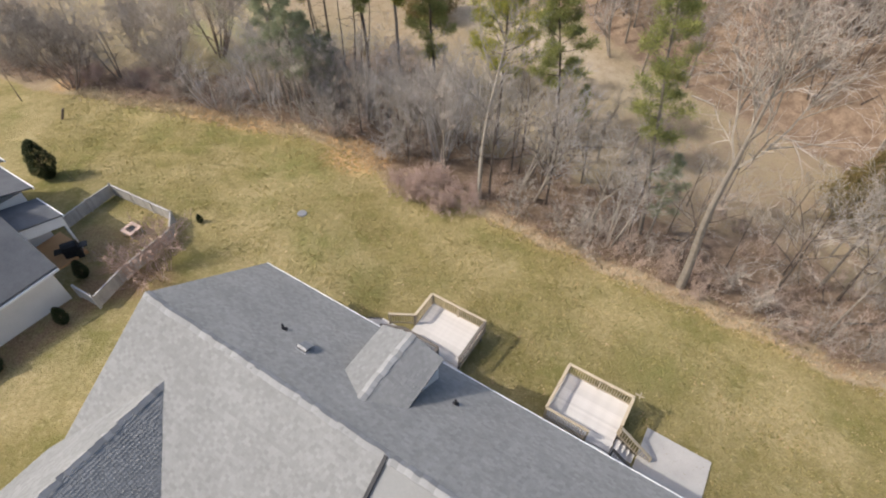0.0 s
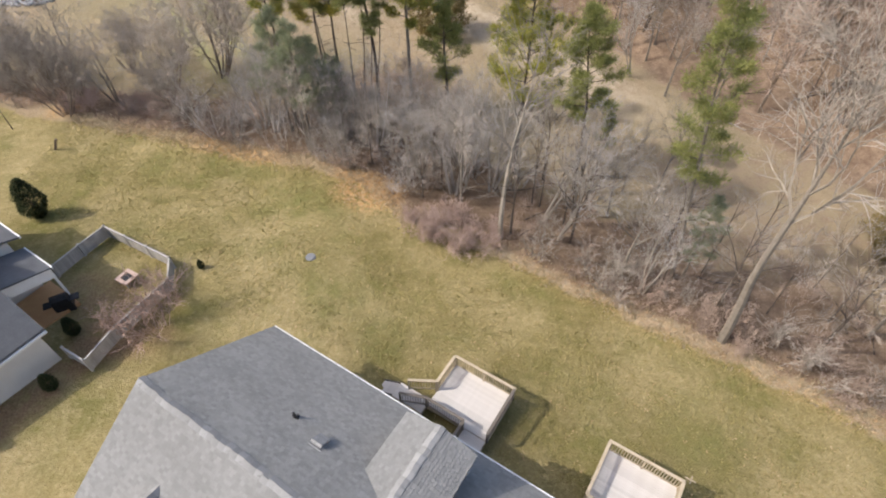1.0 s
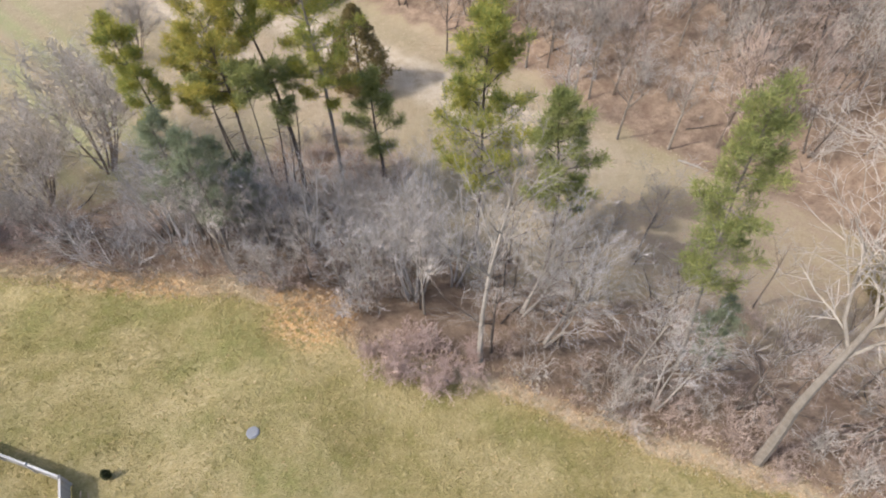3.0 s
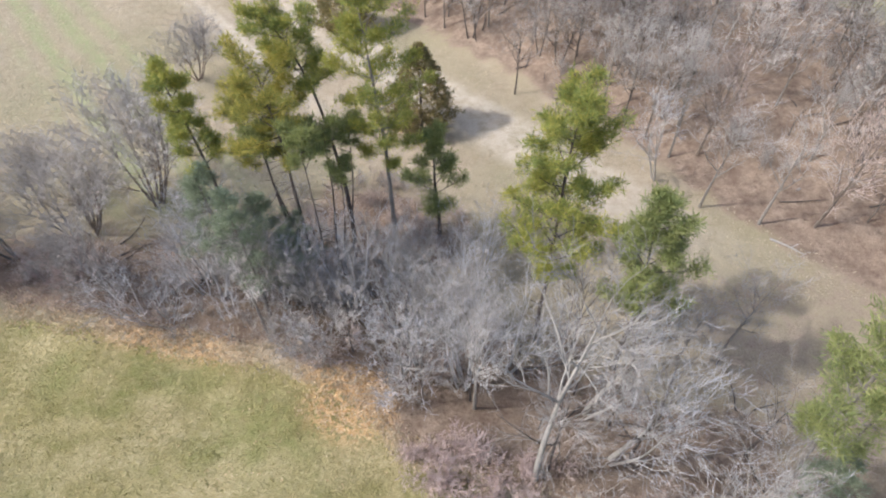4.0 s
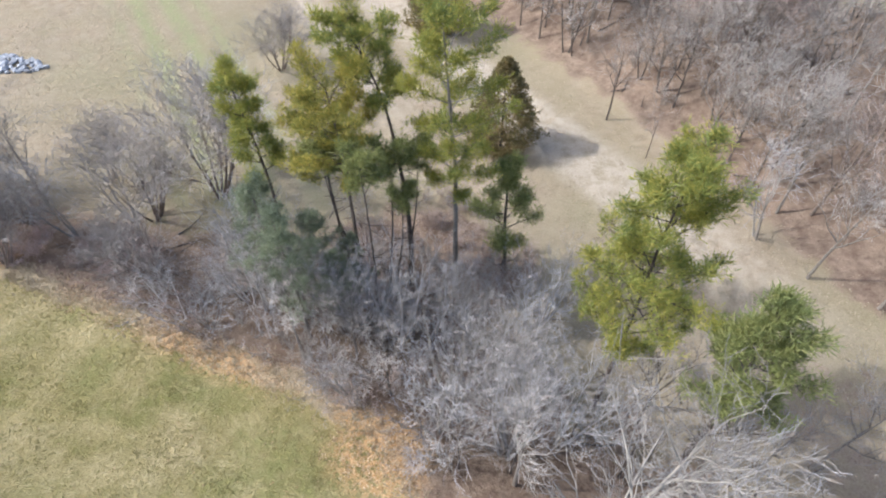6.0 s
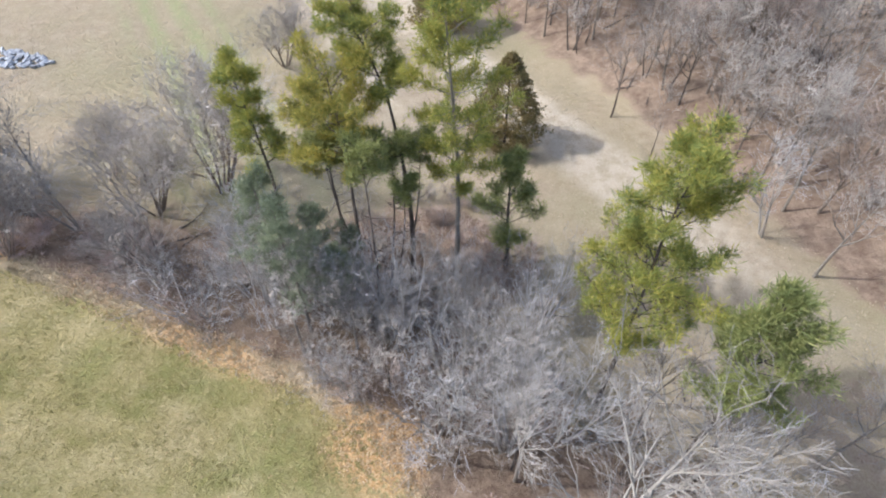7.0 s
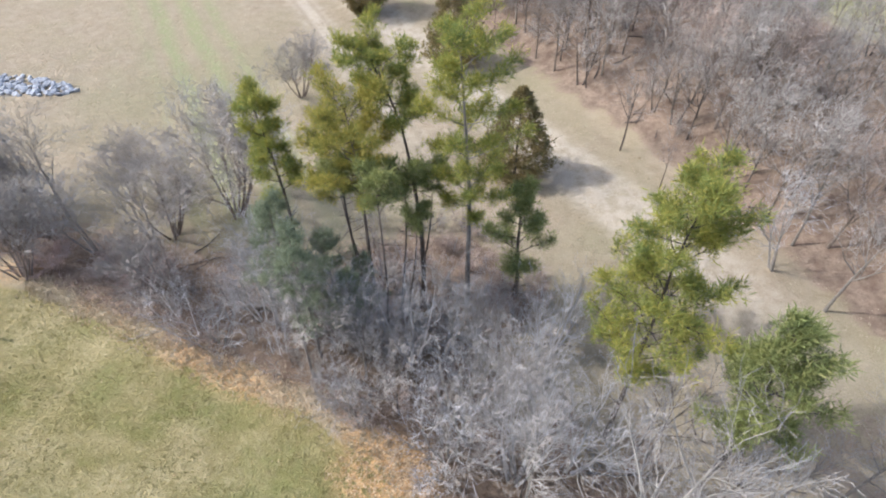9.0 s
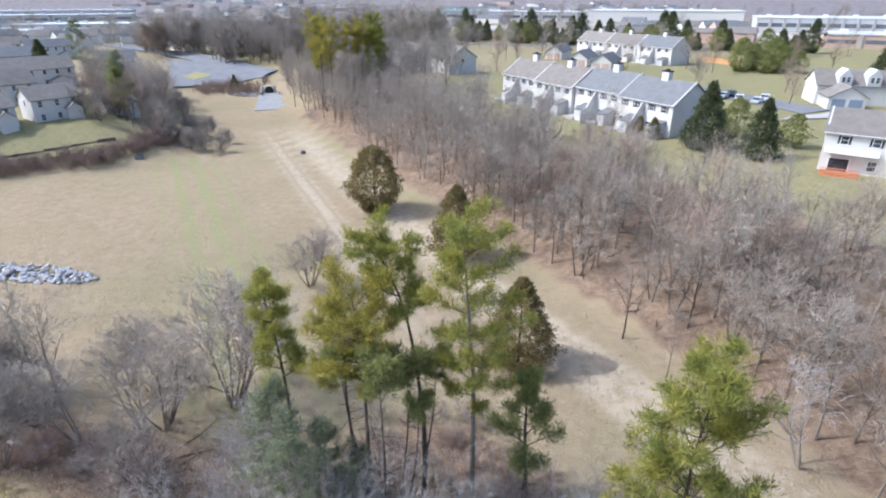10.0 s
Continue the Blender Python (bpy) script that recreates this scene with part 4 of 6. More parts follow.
def build_neighbour():
    h = thing("house", NEIGH, "white-sided neighbouring house with a dark grey roof and porch", "house")
    # main wing: long eave towards the large house
    part("wall", prism([(-11, 0.8), (0, 0.8), (0, 4.75), (-5.5, 7.9), (-11, 4.75)], -12.5, -0.35, "y"), SIDING, h, "white siding")
    gable_roof(h, -11, 0.0, -12.5, -0.35, 4.9, 8.1, SHINGLE_DARK, axis="y", label="dark grey shingles")
    part("gutter", boxes((0.36, -12.8, 4.42, 0.46, 0.0, 4.55)), TRIM, h)
    # rear porch and bays, stepping back along the wall
    part("porch_roof", prism([(-0.2, 5.35), (2.55, 4.62), (2.55, 4.72), (-0.2, 5.47)], -5.9, -3.15), SHINGLE_DARK, h, "dark porch roof")
    part("porch_gutter", boxes((-5.9, 2.55, 4.55, -3.15, 2.64, 4.7)), TRIM, h)
    part("porch_end", prism([(0.05, 4.5), (2.5, 3.9), (2.5, 4.6), (0.05, 5.25)], -3.32, -3.22), TRIM, h, "white porch end panel")
    part("bay_wall", boxes((-9.6, -0.4, 0.6, -5.95, 2.1, 5.55)), SIDING, h)
    part("bay_roof", prism([(-2.5, 7.1), (2.7, 5.48), (2.7, 5.6), (-2.5, 7.25)], -9.6, -5.75), SHINGLE_DARK, h)
    part("bay_gutter", boxes((-9.6, 2.7, 5.42, -5.75, 2.79, 5.58)), TRIM, h)
    part("end_bay_wall", boxes((-14, -0.4, 0.6, -9.7, 2.6, 5.7)), SIDING, h)
    part("end_bay_roof", prism([(-2.5, 7.4), (3.1, 5.68), (3.1, 5.8), (-2.5, 7.55)], -14.3, -9.5), SHINGLE_DARK, h)
    part("end_bay_gutter", boxes((-14.3, 3.1, 5.62, -9.5, 3.19, 5.78)), TRIM, h)
    part("porch_post", boxes((-3.4, 2.35, 1.0, -3.26, 2.49, 4.6)), TRIM, h)
    part("porch_floor", boxes((-5.9, -0.3, 0.9, -2.9, 2.5, 1.75)), TAN_WOOD, h, "tan porch floor")


build_neighbour()


def fence(points, tall, label, material=VINYL, step=1.8, name="fence"):
    ob = thing(name, Matrix(), label, "fence")
    rng = random.Random(5)
    for (xa, ya), (xb, yb) in zip(points, points[1:]):
        ln = math.hypot(xb - xa, yb - ya)
        n = max(1, round(ln / step))
        ang = math.atan2(yb - ya, xb - xa)
        for i in range(n + 1):
            k = i / n
            x, y = xa + (xb - xa) * k, ya + (yb - ya) * k
            z = height(x, y)
            m = Matrix.Translation((x, y, z)) @ Matrix.Rotation(ang, 4, "Z")
            bm = bmesh.new()
            box(bm, -0.065, -0.065, -0.3, 0.065, 0.065, tall + 0.1, m, 0.01)
            part("post", bm, material, ob)
            if i < n:
                x2, y2 = xa + (xb - xa) * (i + 1) / n, ya + (yb - ya) * (i + 1) / n
                dz = height(x2, y2) - z
                sh = Matrix(((1, 0, 0, 0), (0, 1, 0, 0), (dz / (ln / n), 0, 1, 0), (0, 0, 0, 1)))
                w = ln / n
                for j in range(int(w / 0.15)):
                    bm = bmesh.new()
                    x0 = 0.07 + j * (w - 0.14) / int(w / 0.15)
                    box(bm, x0, -0.012, 0.05, x0 + (w - 0.14) / int(w / 0.15) - 0.012, 0.012, tall + rng.uniform(-0.01, 0.01), m @ sh)
                    part("slat", bm, material, ob)
                bm = bmesh.new()
                box(bm, 0.06, -0.05, tall - 0.04, w - 0.06, 0.05, tall + 0.02, m @ sh)
                part("cap_rail", bm, VINYL, ob)


fence([(-25.4, 25.8), (-24.0, 29.7), (-18.6, 26.8), (-18.0, 24.9), (-19.5, 21.2), (-20.1, 18.9), (-21.6, 19.7)], 1.05, "low weathered grey board fence round the neighbour's yard")


def fire_pit():
    ob = thing("fire_pit", Matrix.Translation((-20.9, 25.5, height(-20.9, 25.5))) @ Matrix.Rotation(-0.5, 4, "Z"), "small square metal fire pit on the neighbour's grass", "fire pit")
    for x in (-0.4, 0.4):
        for y in (-0.4, 0.4):
            part("leg", boxes((x - 0.03, y - 0.035, 0, x + 0.035, y + 0.035, 0.5)), METAL_GREY, ob)
    part("rim", boxes((-0.5, -0.5, 0.45, 0.5, -0.28, 0.52), (-0.5, 0.28, 0.45, 0.5, 0.5, 0.52), (-0.5, -0.28, 0.45, -0.28, 0.28, 0.52), (0.28, -0.28, 0.45, 0.5, 0.28, 0.52)), BRICK, ob)
    part("bowl", boxes((-0.3, -0.3, 0.3, 0.3, 0.3, 0.46), bevel=0.06), METAL_DARK, ob)


fire_pit()


def grill():
    ob = thing("grill", Matrix.Translation((-23.6, 23.2, height(-23.6, 23.2))) @ Matrix.Rotation(0.5, 4, "Z"), "black covered barbecue grill beside the porch", "grill")
    part("cart", boxes((-0.5, -0.28, 0, 0.5, 0.28, 0.85), bevel=0.03), METAL_DARK, ob)
    part("lid", prism([(-0.3, 0.85), (-0.28, 1.1), (-0.12, 1.25), (0.15, 1.25), (0.3, 0.95), (0.3, 0.85)], -0.45, 0.45), METAL_DARK, ob)
    part("side_shelf", boxes((0.5, -0.25, 0.78, 0.95, 0.25, 0.84), (-0.95, -0.25, 0.78, -0.5, 0.25, 0.84)), METAL_DARK, ob)


grill()


def drain():
    ob = thing("drain_grate", Matrix.Translation((-10.08, 28.0, height(-10.08, 28.0))), "round grey drain cover set in the lawn", "drain cover")
    part("collar", tubes("collar", [(0, 0, -0.1, 0, 0, 0.05, 0.36, 0.34), (0, 0, 0.05, 0, 0, 0.055, 0.34, 0.02)], 16, ASPHALT), ASPHALT, ob)
    part("cover", tubes("cover", [(0, 0, 0, 0, 0, 0.075, 0.28, 0.27), (0, 0, 0.075, 0, 0, 0.08, 0.27, 0.02)], 16, ASPHALT), ASPHALT, ob)


drain()


def leaning_post():
    x, y = -33.2, 40.3
    ob = thing("wooden_post", Matrix.Translation((x, y, height(x, y))) @ Matrix.Rotation(0.5, 4, "Y"), "weathered leaning wooden post standing in the lawn", "post")
    part("shaft", boxes((-0.08, -0.08, -0.4, 0.08, 0.08, 1.2), bevel=0.02), BARK_DARK, ob)


leaning_post()


# ---- trees and shrubs: masters ----
T_BIG = bare_tree(14, 20.5, 0.30, BARK_GREY, TWIG_GREY, "large grey-barked bare tree at the lawn's edge", fork=(11, 6, 5, 3), wobble=0.25, lift=0.03, bole=0.5, lean=(0.02, 0.01), arm=0.9)
T_MID = bare_tree(26, 19.0, 0.185, BARK_PALE, TWIG_GREY, "pale-barked bare tree with winding upper limbs", fork=(10, 5, 4, 3), wobble=0.26, lift=0.05, bole=0.40, arm=0.72, twig_r=0.9)
T_A = bare_tree(31, 12, 0.14, BARK_GREY, TWIG_GREY, "slender bare tree with grey bark", fork=(7, 5, 4, 4), bole=0.3)
T_B = bare_tree(37, 11, 0.13, BARK_DARK, TWIG_GREY, "bare tree with dark furrowed bark", fork=(8, 5, 4, 3), wobble=0.2, bole=0.3)
T_C = bare_tree(41, 9.5, 0.10, BARK_PALE, TWIG_SILVER, "small many-stemmed grey bare tree", fork=(6, 4, 3, 2), stems=3, spread=0.35, wobble=0.2, twig_r=1.0)
T_D = bare_tree(43, 10, 0.085, BARK_DARK, TWIG_GREY, "slim bare sapling with dark bark", fork=(5, 4, 4, 3), wobble=0.12, bole=0.4)
T_M = bare_tree(47, 7.5, 0.075, BARK_BROWN, TWIG_GREY, "spreading many-stemmed bare tree", fork=(8, 6, 4, 3), stems=8, spread=0.7)
T_E = bare_tree(71, 10.0, 0.10, BARK_SILVER, TWIG_SILVER, "pale many-stemmed bare tree in the thicket", fork=(6, 4, 3, 1), stems=4, spread=0.45, wobble=0.24, lift=0.09, twig_r=1.0)
F_A = bare_tree(53, 12, 0.16, BARK_BROWN, TWIG_GREY, "bare woodland tree with grey twigs", last=3, fork=(9, 7, 6), twig_r=2.0, bole=0.2)
F_B = bare_tree(59, 11, 0.14, BARK_BROWN, TWIG_BROWN, "bare woodland tree with brownish twigs", last=3, fork=(9, 7, 6), twig_r=2.0, wobble=0.18, bole=0.2)
F_C = bare_tree(61, 9, 0.12, BARK_DARK, TWIG_GREY, "bare many-stemmed woodland tree", last=3, fork=(7, 6, 5), stems=2, spread=0.3, twig_r=2.0)
S_A = shrub(3, 4.0, 1.3, TWIG_SILVER, "tangled silver-grey leafless shrub", stems=8, fork=(4, 3, 2), r=0.035, bark=BARK_SILVER)
S_B = shrub(5, 3.2, 1.4, TWIG_GREY, "tangled leafless shrub with grey twigs", stems=11, fork=(4, 3, 2), r=0.028, bark=BARK_GREY)
S_C = shrub(7, 2.0, 1.5, TWIG_BROWN, "low brown leafless bramble", stems=17, fork=(4, 4, 2))
S_D = shrub(9, 6.2, 1.0, TWIG_SILVER, "tall arching silver-grey leafless shrub", stems=6, fork=(5, 3, 2), r=0.06, bark=BARK_SILVER)
S_R = shrub(13, 4.2, 0.5, TWIG_RED, "pinkish leafless ornamental tree beside the fence", stems=7, fork=(5, 4, 4), r=0.032)
S_BALL = shrub(17, 2.3, 1.7, TWIG_PINK, "dense rounded brown bramble thicket at the lawn's edge", stems=46, fork=(5, 4, 3), r=0.014)

rng = random.Random(77)

# trees that stand out
plant(T_BIG, 15.4, 21.9, 20)
plant(T_MID, 2.75, 30.4, 0)
plant(T_B, 3.5, 30.9, 30, 0.95)
plant(T_C, 7.0, 31.6, 210, 1.1)
plant(T_C, -2.8, 38.3, 20, 1.0)
plant(T_C, -9.4, 38.6, 140, 0.6)
plant(T_E, -0.4, 36.4, 300, 0.85)
plant(S_BALL, -0.8, 30.6, 0, 1.0)
plant(S_BALL, 1.4, 29.9, 120, 0.75)
plant(S_BALL, -2.6, 31.2, 220, 0.75)
for x, y, m, k, lab in ((11.4, 25.6, T_C, 0.75, "broken silver-grey multi-stem tree"), (10.7, 27.5, T_A, 0.9, ""), (16.7, 25.2, T_B, 0.9, ""), (5.9, 36.5, T_D, 1.0, ""), (9.3, 36.1, T_D, 1.0, ""), (7.2, 39.6, T_B, 0.85, ""),
                        (16.5, 38.1, T_A, 0.8, ""), (26.7, 23.9, T_A, 1.0, ""), (22.0, 22.0, T_B, 1.0, ""), (6.5, 34.7, T_C, 1.15, ""), (-2.1, 40.3, T_A, 0.75, ""), (-12.4, 40.6, T_A, 0.75, ""),
                        (-24.9, 56.6, T_M, 1.5, ""), (-28.9, 53.4, T_M, 1.15, ""), (-34.6, 45.3, T_M, 0.95, ""), (-38.3, 43.2, T_D, 0.6, ""), (-24.4, 46.4, T_M, 0.85, ""), (-25.8, 76.9, T_M, 0.95, "many-stemmed grey bare tree standing in the meadow"),
                        (18.5, 56, T_C, 1.0, ""), (21, 52.3, T_A, 0.95, ""), (20.7, 58.9, T_A, 0.9, ""), (8.4, 70.7, T_B, 0.9, ""), (11.3, 65, T_D, 0.55, ""), (25, 50, T_A, 1.0, ""), (-7, 39.0, T_B, 0.6, ""), (30.4, 92, T_C, 0.9, "")):
    plant(m, x, y, rng.uniform(0, 360), k, 0.05, "", lab)
for x, y, k in ((-27.6, 47.4, 0.9), (-26.4, 46.9, 0.8), (-28.9, 48.0, 0.85), (-34.0, 47.0, 0.8)):
    plant(S_BALL, x, y, 70 * x, k, 0.05, "", "dense dark brown bramble patch behind the lawn")
plant(S_R, -17.6, 21.6, 40, 1.1)
plant(S_R, -18.9, 21.9, 160, 0.75)
plant(S_R, -17.7, 24.0, 100, 0.6)

# pines
P1 = pine(101, 19.2, 0.74, 3.3, NEEDLE_PINE, BARK_DARK, "tall pine with a bare dark trunk and yellow-green crown", lean=(-0.015, 0.0), sway=(-0.5, 0.0), limbs=20, taper=0.45, thick=0.2, low=0.6)
P2 = pine(103, 21.0, 0.46, 3.6, NEEDLE_PINE, BARK_GREY, "tall grey-trunked pine with an open green crown", lean=(-0.055, 0.0), limbs=30, taper=0.5, thick=0.2)
P3 = pine(107, 17.0, 0.66, 3.5, NEEDLE_GOLD, BARK_DARK, "pine with a yellowish crown in the grove", lean=(-0.05, 0.02), limbs=22, taper=0.45, low=0.6)
P4 = pine(109, 18.6, 0.40, 4.4, NEEDLE_PINE, BARK_DARK, "bright yellow-green pine beside the path", lean=(0.02, 0.0), sway=(0.12, 0.0), limbs=48, taper=0.68, count=16, low=0.55)
P8 = pine(139, 14.0, 0.86, 1.2, NEEDLE_MID, BARK_DARK, "slim dark-trunked pine with a small green crown", lean=(0.04, 0.0), limbs=8, count=10, stubs=14, thick=0.10, taper=0.4)
P5 = pine(113, 12.5, 0.35, 2.8, NEEDLE_BLUE, BARK_GREY, "dull green pine overgrown with bare vines", limbs=20, count=11)
P6 = pine(127, 10.0, 0.3, 2.3, NEEDLE_MID, BARK_DARK, "small pine with dark green needles", limbs=20, count=13)
P7 = pine(131, 20.5, 0.42, 2.4, NEEDLE_MID, BARK_GREY, "narrow green pine at the wood's edge", lean=(-0.075, 0.0), limbs=34, count=10, taper=0.6)
P9 = pine(149, 16.2, 0.52, 2.5, NEEDLE_MID, BARK_DARK, "bright green pine half hidden by bare twigs", lean=(-0.02, 0.0), limbs=28, count=14, taper=0.6)
P10 = pine(151, 16.4, 0.60, 1.9, NEEDLE_PINE, BARK_DARK, "green-topped pine rising out of grey vines", lean=(0.07, 0.0), limbs=20, count=16, taper=0.6, low=0.7)
grove = "pine grove"
plant(P1, -7.4, 49.5, 0, 1, 0.05, grove)
plant(P2, -4.2, 48.8, 0, 1, 0.05, grove)
plant(P3, -10.0, 47.0, 0, 1, 0.05, grove)
plant(P3, -11.8, 49.6, 100, 0.85, 0.05, grove)
plant(P10, -15.0, 47.0, 70, 1.0, 0.05, grove)
for x, y, m, k in ((-16.4, 44.6, T_E, 1.0), (-13.4, 44.4, T_A, 0.85), (-11.4, 44.6, T_C, 0.95), (-17.6, 46.4, T_C, 0.9), (-9.2, 44.9, T_E, 0.75)):
    plant(m, x, y, 50 * x, k, 0.05, "grove edge trees")
plant(P5, -14.9, 45.2, 30, 0.9)
plant(P6, -0.9, 50.5, 90, 1.08, 0.05, grove)
plant(P4, 4.8, 40.5, 0, 1)
plant(P9, 9.5, 37.8, 0, 1)
plant(P6, 12.4, 42.2, 140, 0.5)
plant(P7, 15.0, 28.7, 0, 1)
plant(P5, 15.4, 28.2, 60, 0.62)
plant(P5, -12.6, 42.4, 120, 0.85)
plant(P5, -10.6, 43.8, 220, 0.6)
plant(P5, -12.2, 45.4, 300, 0.75)
plant(P5, -10.4, 45.8, 20, 0.6)
for x, y, k in ((-9.5, 48.8, 0.9), (-7.2, 46.4, 0.8), (-5.6, 48.2, 0.8), (-11.2, 47.2, 1.0), (-4.6, 46.9, 0.7)):
    plant(S_C, x, y, 60 * x, k, 0.05, "grove undergrowth")
for x, y, k in ((-8.6, 47.6, 1.0), (-7.4, 48.6, 0.9), (-9.2, 46.0, 1.05), (-10.8, 48.2, 0.95), (-8.0, 46.9, 0.8)):
    plant(P8, x, y, x * 50, k, 0.05, "grove saplings")
C1 = cone_tree(201, 8.8, 3.3, NEEDLE_CEDAR, "bronze-green cedar standing on the dry grass", "cedar", 2000, 0.3, 0.24, power=0.72, ragged=0.26)
plant(C1, -1.6, 65.6, 0, 1)
C6 = cone_tree(229, 10.4, 4.3, NEEDLE_CEDAR, "broad rounded bronze-green cedar alone in the meadow", "cedar", 2800, 0.34, 0.42, power=0.42, ragged=0.18)
plant(C6, -24.6, 102.0, 100, 1.0)
plant(C1, -10.0, 87.5, 200, 1.1)
plant(C1, 32.5, 31.2, 30, 0.75)
C2 = cone_tree(207, 9.5, 3.2, NEEDLE_SPRUCE, "dark green spruce on the lawn below the townhouses", "spruce", 1500, 0.42, 0.16, ragged=0.3, power=0.9)
plant(C2, 26.3, 116.0, 0, 1.08, 0.05, "lawn spruces")
plant(C2, 32.5, 110.0, 80, 0.92, 0.05, "lawn spruces")
C3 = cone_tree(211, 3.3, 0.9, NEEDLE_DARK, "dark upright evergreen bush on the lawn", "evergreen_bush", 1100, 0.16, 0.35, ragged=0.07, power=0.5)
plant(C3, -29.9, 31.9, 0, 1)
for x, y, k in ((-22.2, 21.4, 0.45), (-21.6, 17.8, 0.42), (-23.6, 14.6, 0.5)):
    plant(C3, x, y, k * 700, k, 0.05, "", "small clipped dark evergreen beside the house wall")


plant(C3, -16.9, 26.9, 20, 0.24, 0.05, "", "low dark evergreen shrub outside the fence")


# ---- thickets and woods ----
def scatter(n, inside, masters, sizes, seed, group, x0, x1, y0, y1, gap=1.0):
    r = random.Random(seed)
    done = []
    for _ in range(n * 40):
        if len(done) >= n:
            break
        x, y = r.uniform(x0, x1), r.uniform(y0, y1)
        if not inside(x, y) or any((x - a) ** 2 + (y - b) ** 2 < gap * gap for a, b in done):
            continue
        done.append((x, y))
        plant(r.choice(masters), x, y, r.uniform(0, 360), r.uniform(*sizes), 0.05, group)


edge_band = lambda lo, hi: (lambda x, y: lo < past_edge(x, y) < hi)
scatter(32, lambda x, y: (4.0 if x > -5 else 1.0) < past_edge(x, y) < 9.5, [S_A, S_B, S_D, S_B, S_C], (0.55, 1.1), 1, "edge thicket", -21, -2.0, 28, 50, 1.0)
scatter(11, edge_band(0.7, 2.4), [S_B, S_A, S_B], (0.45, 0.75), 31, "edge thicket", -19, -8.5, 33, 46, 1.2)
scatter(6, lambda x, y: 33 < y < 45 and past_edge(x, y) > 5, [S_B, S_C, S_D], (0.6, 0.85), 12, "edge thicket", -4, 5, 33, 46, 1.5)
scatter(8, lambda x, y: past_edge(x, y) > 4, [T_D, T_A, T_D], (0.65, 0.95), 14, "edge trees", -3, 12, 31, 41, 2.4)
scatter(26, edge_band(1.2, 3.2), [S_C, S_C, S_B], (0.6, 1.0), 2, "edge thicket", 3, 30, 8, 32, 0.9)
scatter(30, edge_band(2.5, 12.0), [S_C, S_C, S_C, S_B], (0.45, 0.8), 3, "edge thicket", 4, 34, 8, 40, 1.6)
scatter(22, edge_band(0.8, 5.5), [S_C, S_C, S_B], (0.6, 1.0), 4, "edge thicket", -46, -19, 36, 58, 1.0)
scatter(24, edge_band(3, 10), [T_A, T_C, T_D, T_E, T_D], (0.5, 0.9), 5, "edge trees", -22, 1, 30, 50, 2.0)
scatter(18, edge_band(3, 14), [T_A, T_D, T_D, T_B], (0.6, 1.0), 6, "edge trees", 8, 34, 10, 42, 2.6)
scatter(10, edge_band(3, 11), [T_M, T_M, T_C, T_M, T_A], (0.6, 1.0), 7, "edge trees", -48, -17, 36, 62, 2.6)
scatter(9, lambda x, y: 4 < past_edge(x, y) < 13, [T_E, T_E, T_C], (0.65, 1.05), 15, "thicket trees", -15, 4, 30, 46, 2.3)


scatter(12, lambda x, y: past_edge(x, y) > 8.5, [T_E, S_D, T_C, S_B], (0.55, 0.85), 16, "thicket trees", -12, 3, 41, 47, 1.6)
scatter(46, lambda x, y: math.hypot((x + 6.5) * 0.8, y - 52) < 6, [S_C, S_C, S_B], (0.5, 0.95), 17, "grove undergrowth", -14, 2, 45, 58, 1.1)


def in_wood(a0, a1, d0, d1):
    return lambda x, y: d0 < off_axis(x, y) < d1 and a0 < along_axis(x, y) < a1


scatter(105, in_wood(-30, 62, 10.5, 34), [T_A, T_B, T_D, F_A, F_C, T_A], (0.65, 1.0), 8, "bank wood", -20, 70, 25, 115, 2.2)
scatter(34, in_wood(-30, 64, 26, 36.5), [F_B, F_C, F_A], (0.6, 0.9), 18, "bank wood", -10, 70, 40, 125, 2.4)


scatter(24, in_wood(-18, 20, 9.0, 30), [F_A, F_B, T_A, F_C], (0.75, 1.0), 19, "bank wood", 14, 60, 35, 80, 2.6)
scatter(40, in_wood(14, 66, 9.5, 22), [F_B, F_C, T_B, F_A], (0.6, 0.9), 20, "bank wood", -30, 40, 45, 115, 2.0)


def spots(n, inside, sizes, seed, x0, x1, y0, y1, gap):
    r, done = random.Random(seed), []
    for _ in range(n * 40):
        x, y = r.uniform(x0, x1), r.uniform(y0, y1)
        if len(done) < n and inside(x, y) and all((x - p[0]) ** 2 + (y - p[1]) ** 2 > gap * gap for p in done):
            done.append((x, y, r.uniform(0, 6.28), r.uniform(*sizes)))
    return done


joined_wood("bank_wood", "dense bare grey wood on the far bank", spots(130, in_wood(58, 165, 11, 33), (0.75, 1.1), 10, -110, 20, 80, 200, 2.2), [F_A, F_B, F_C], TWIG_GREY, bark=BARK_BROWN)
joined_wood("bank_undergrowth", "leafless brush below the trees of the bank", spots(90, in_wood(-30, 70, 11, 34), (0.6, 1.1), 9, -20, 70, 25, 120, 1.9) + spots(34, in_wood(55, 150, 10, 34), (0.9, 1.4), 11, -100, 20, 80, 190, 2.5), [S_B, S_C, S_A], TWIG_GREY, "undergrowth", BARK_GREY)


# ---- the far side: rows of houses, road, culvert ----
def set_at(x, y, ang, z=None):
    return Matrix.Translation((x, y, height(x, y) if z is None else z)) @ Matrix.Rotation(ang, 4, "Z")


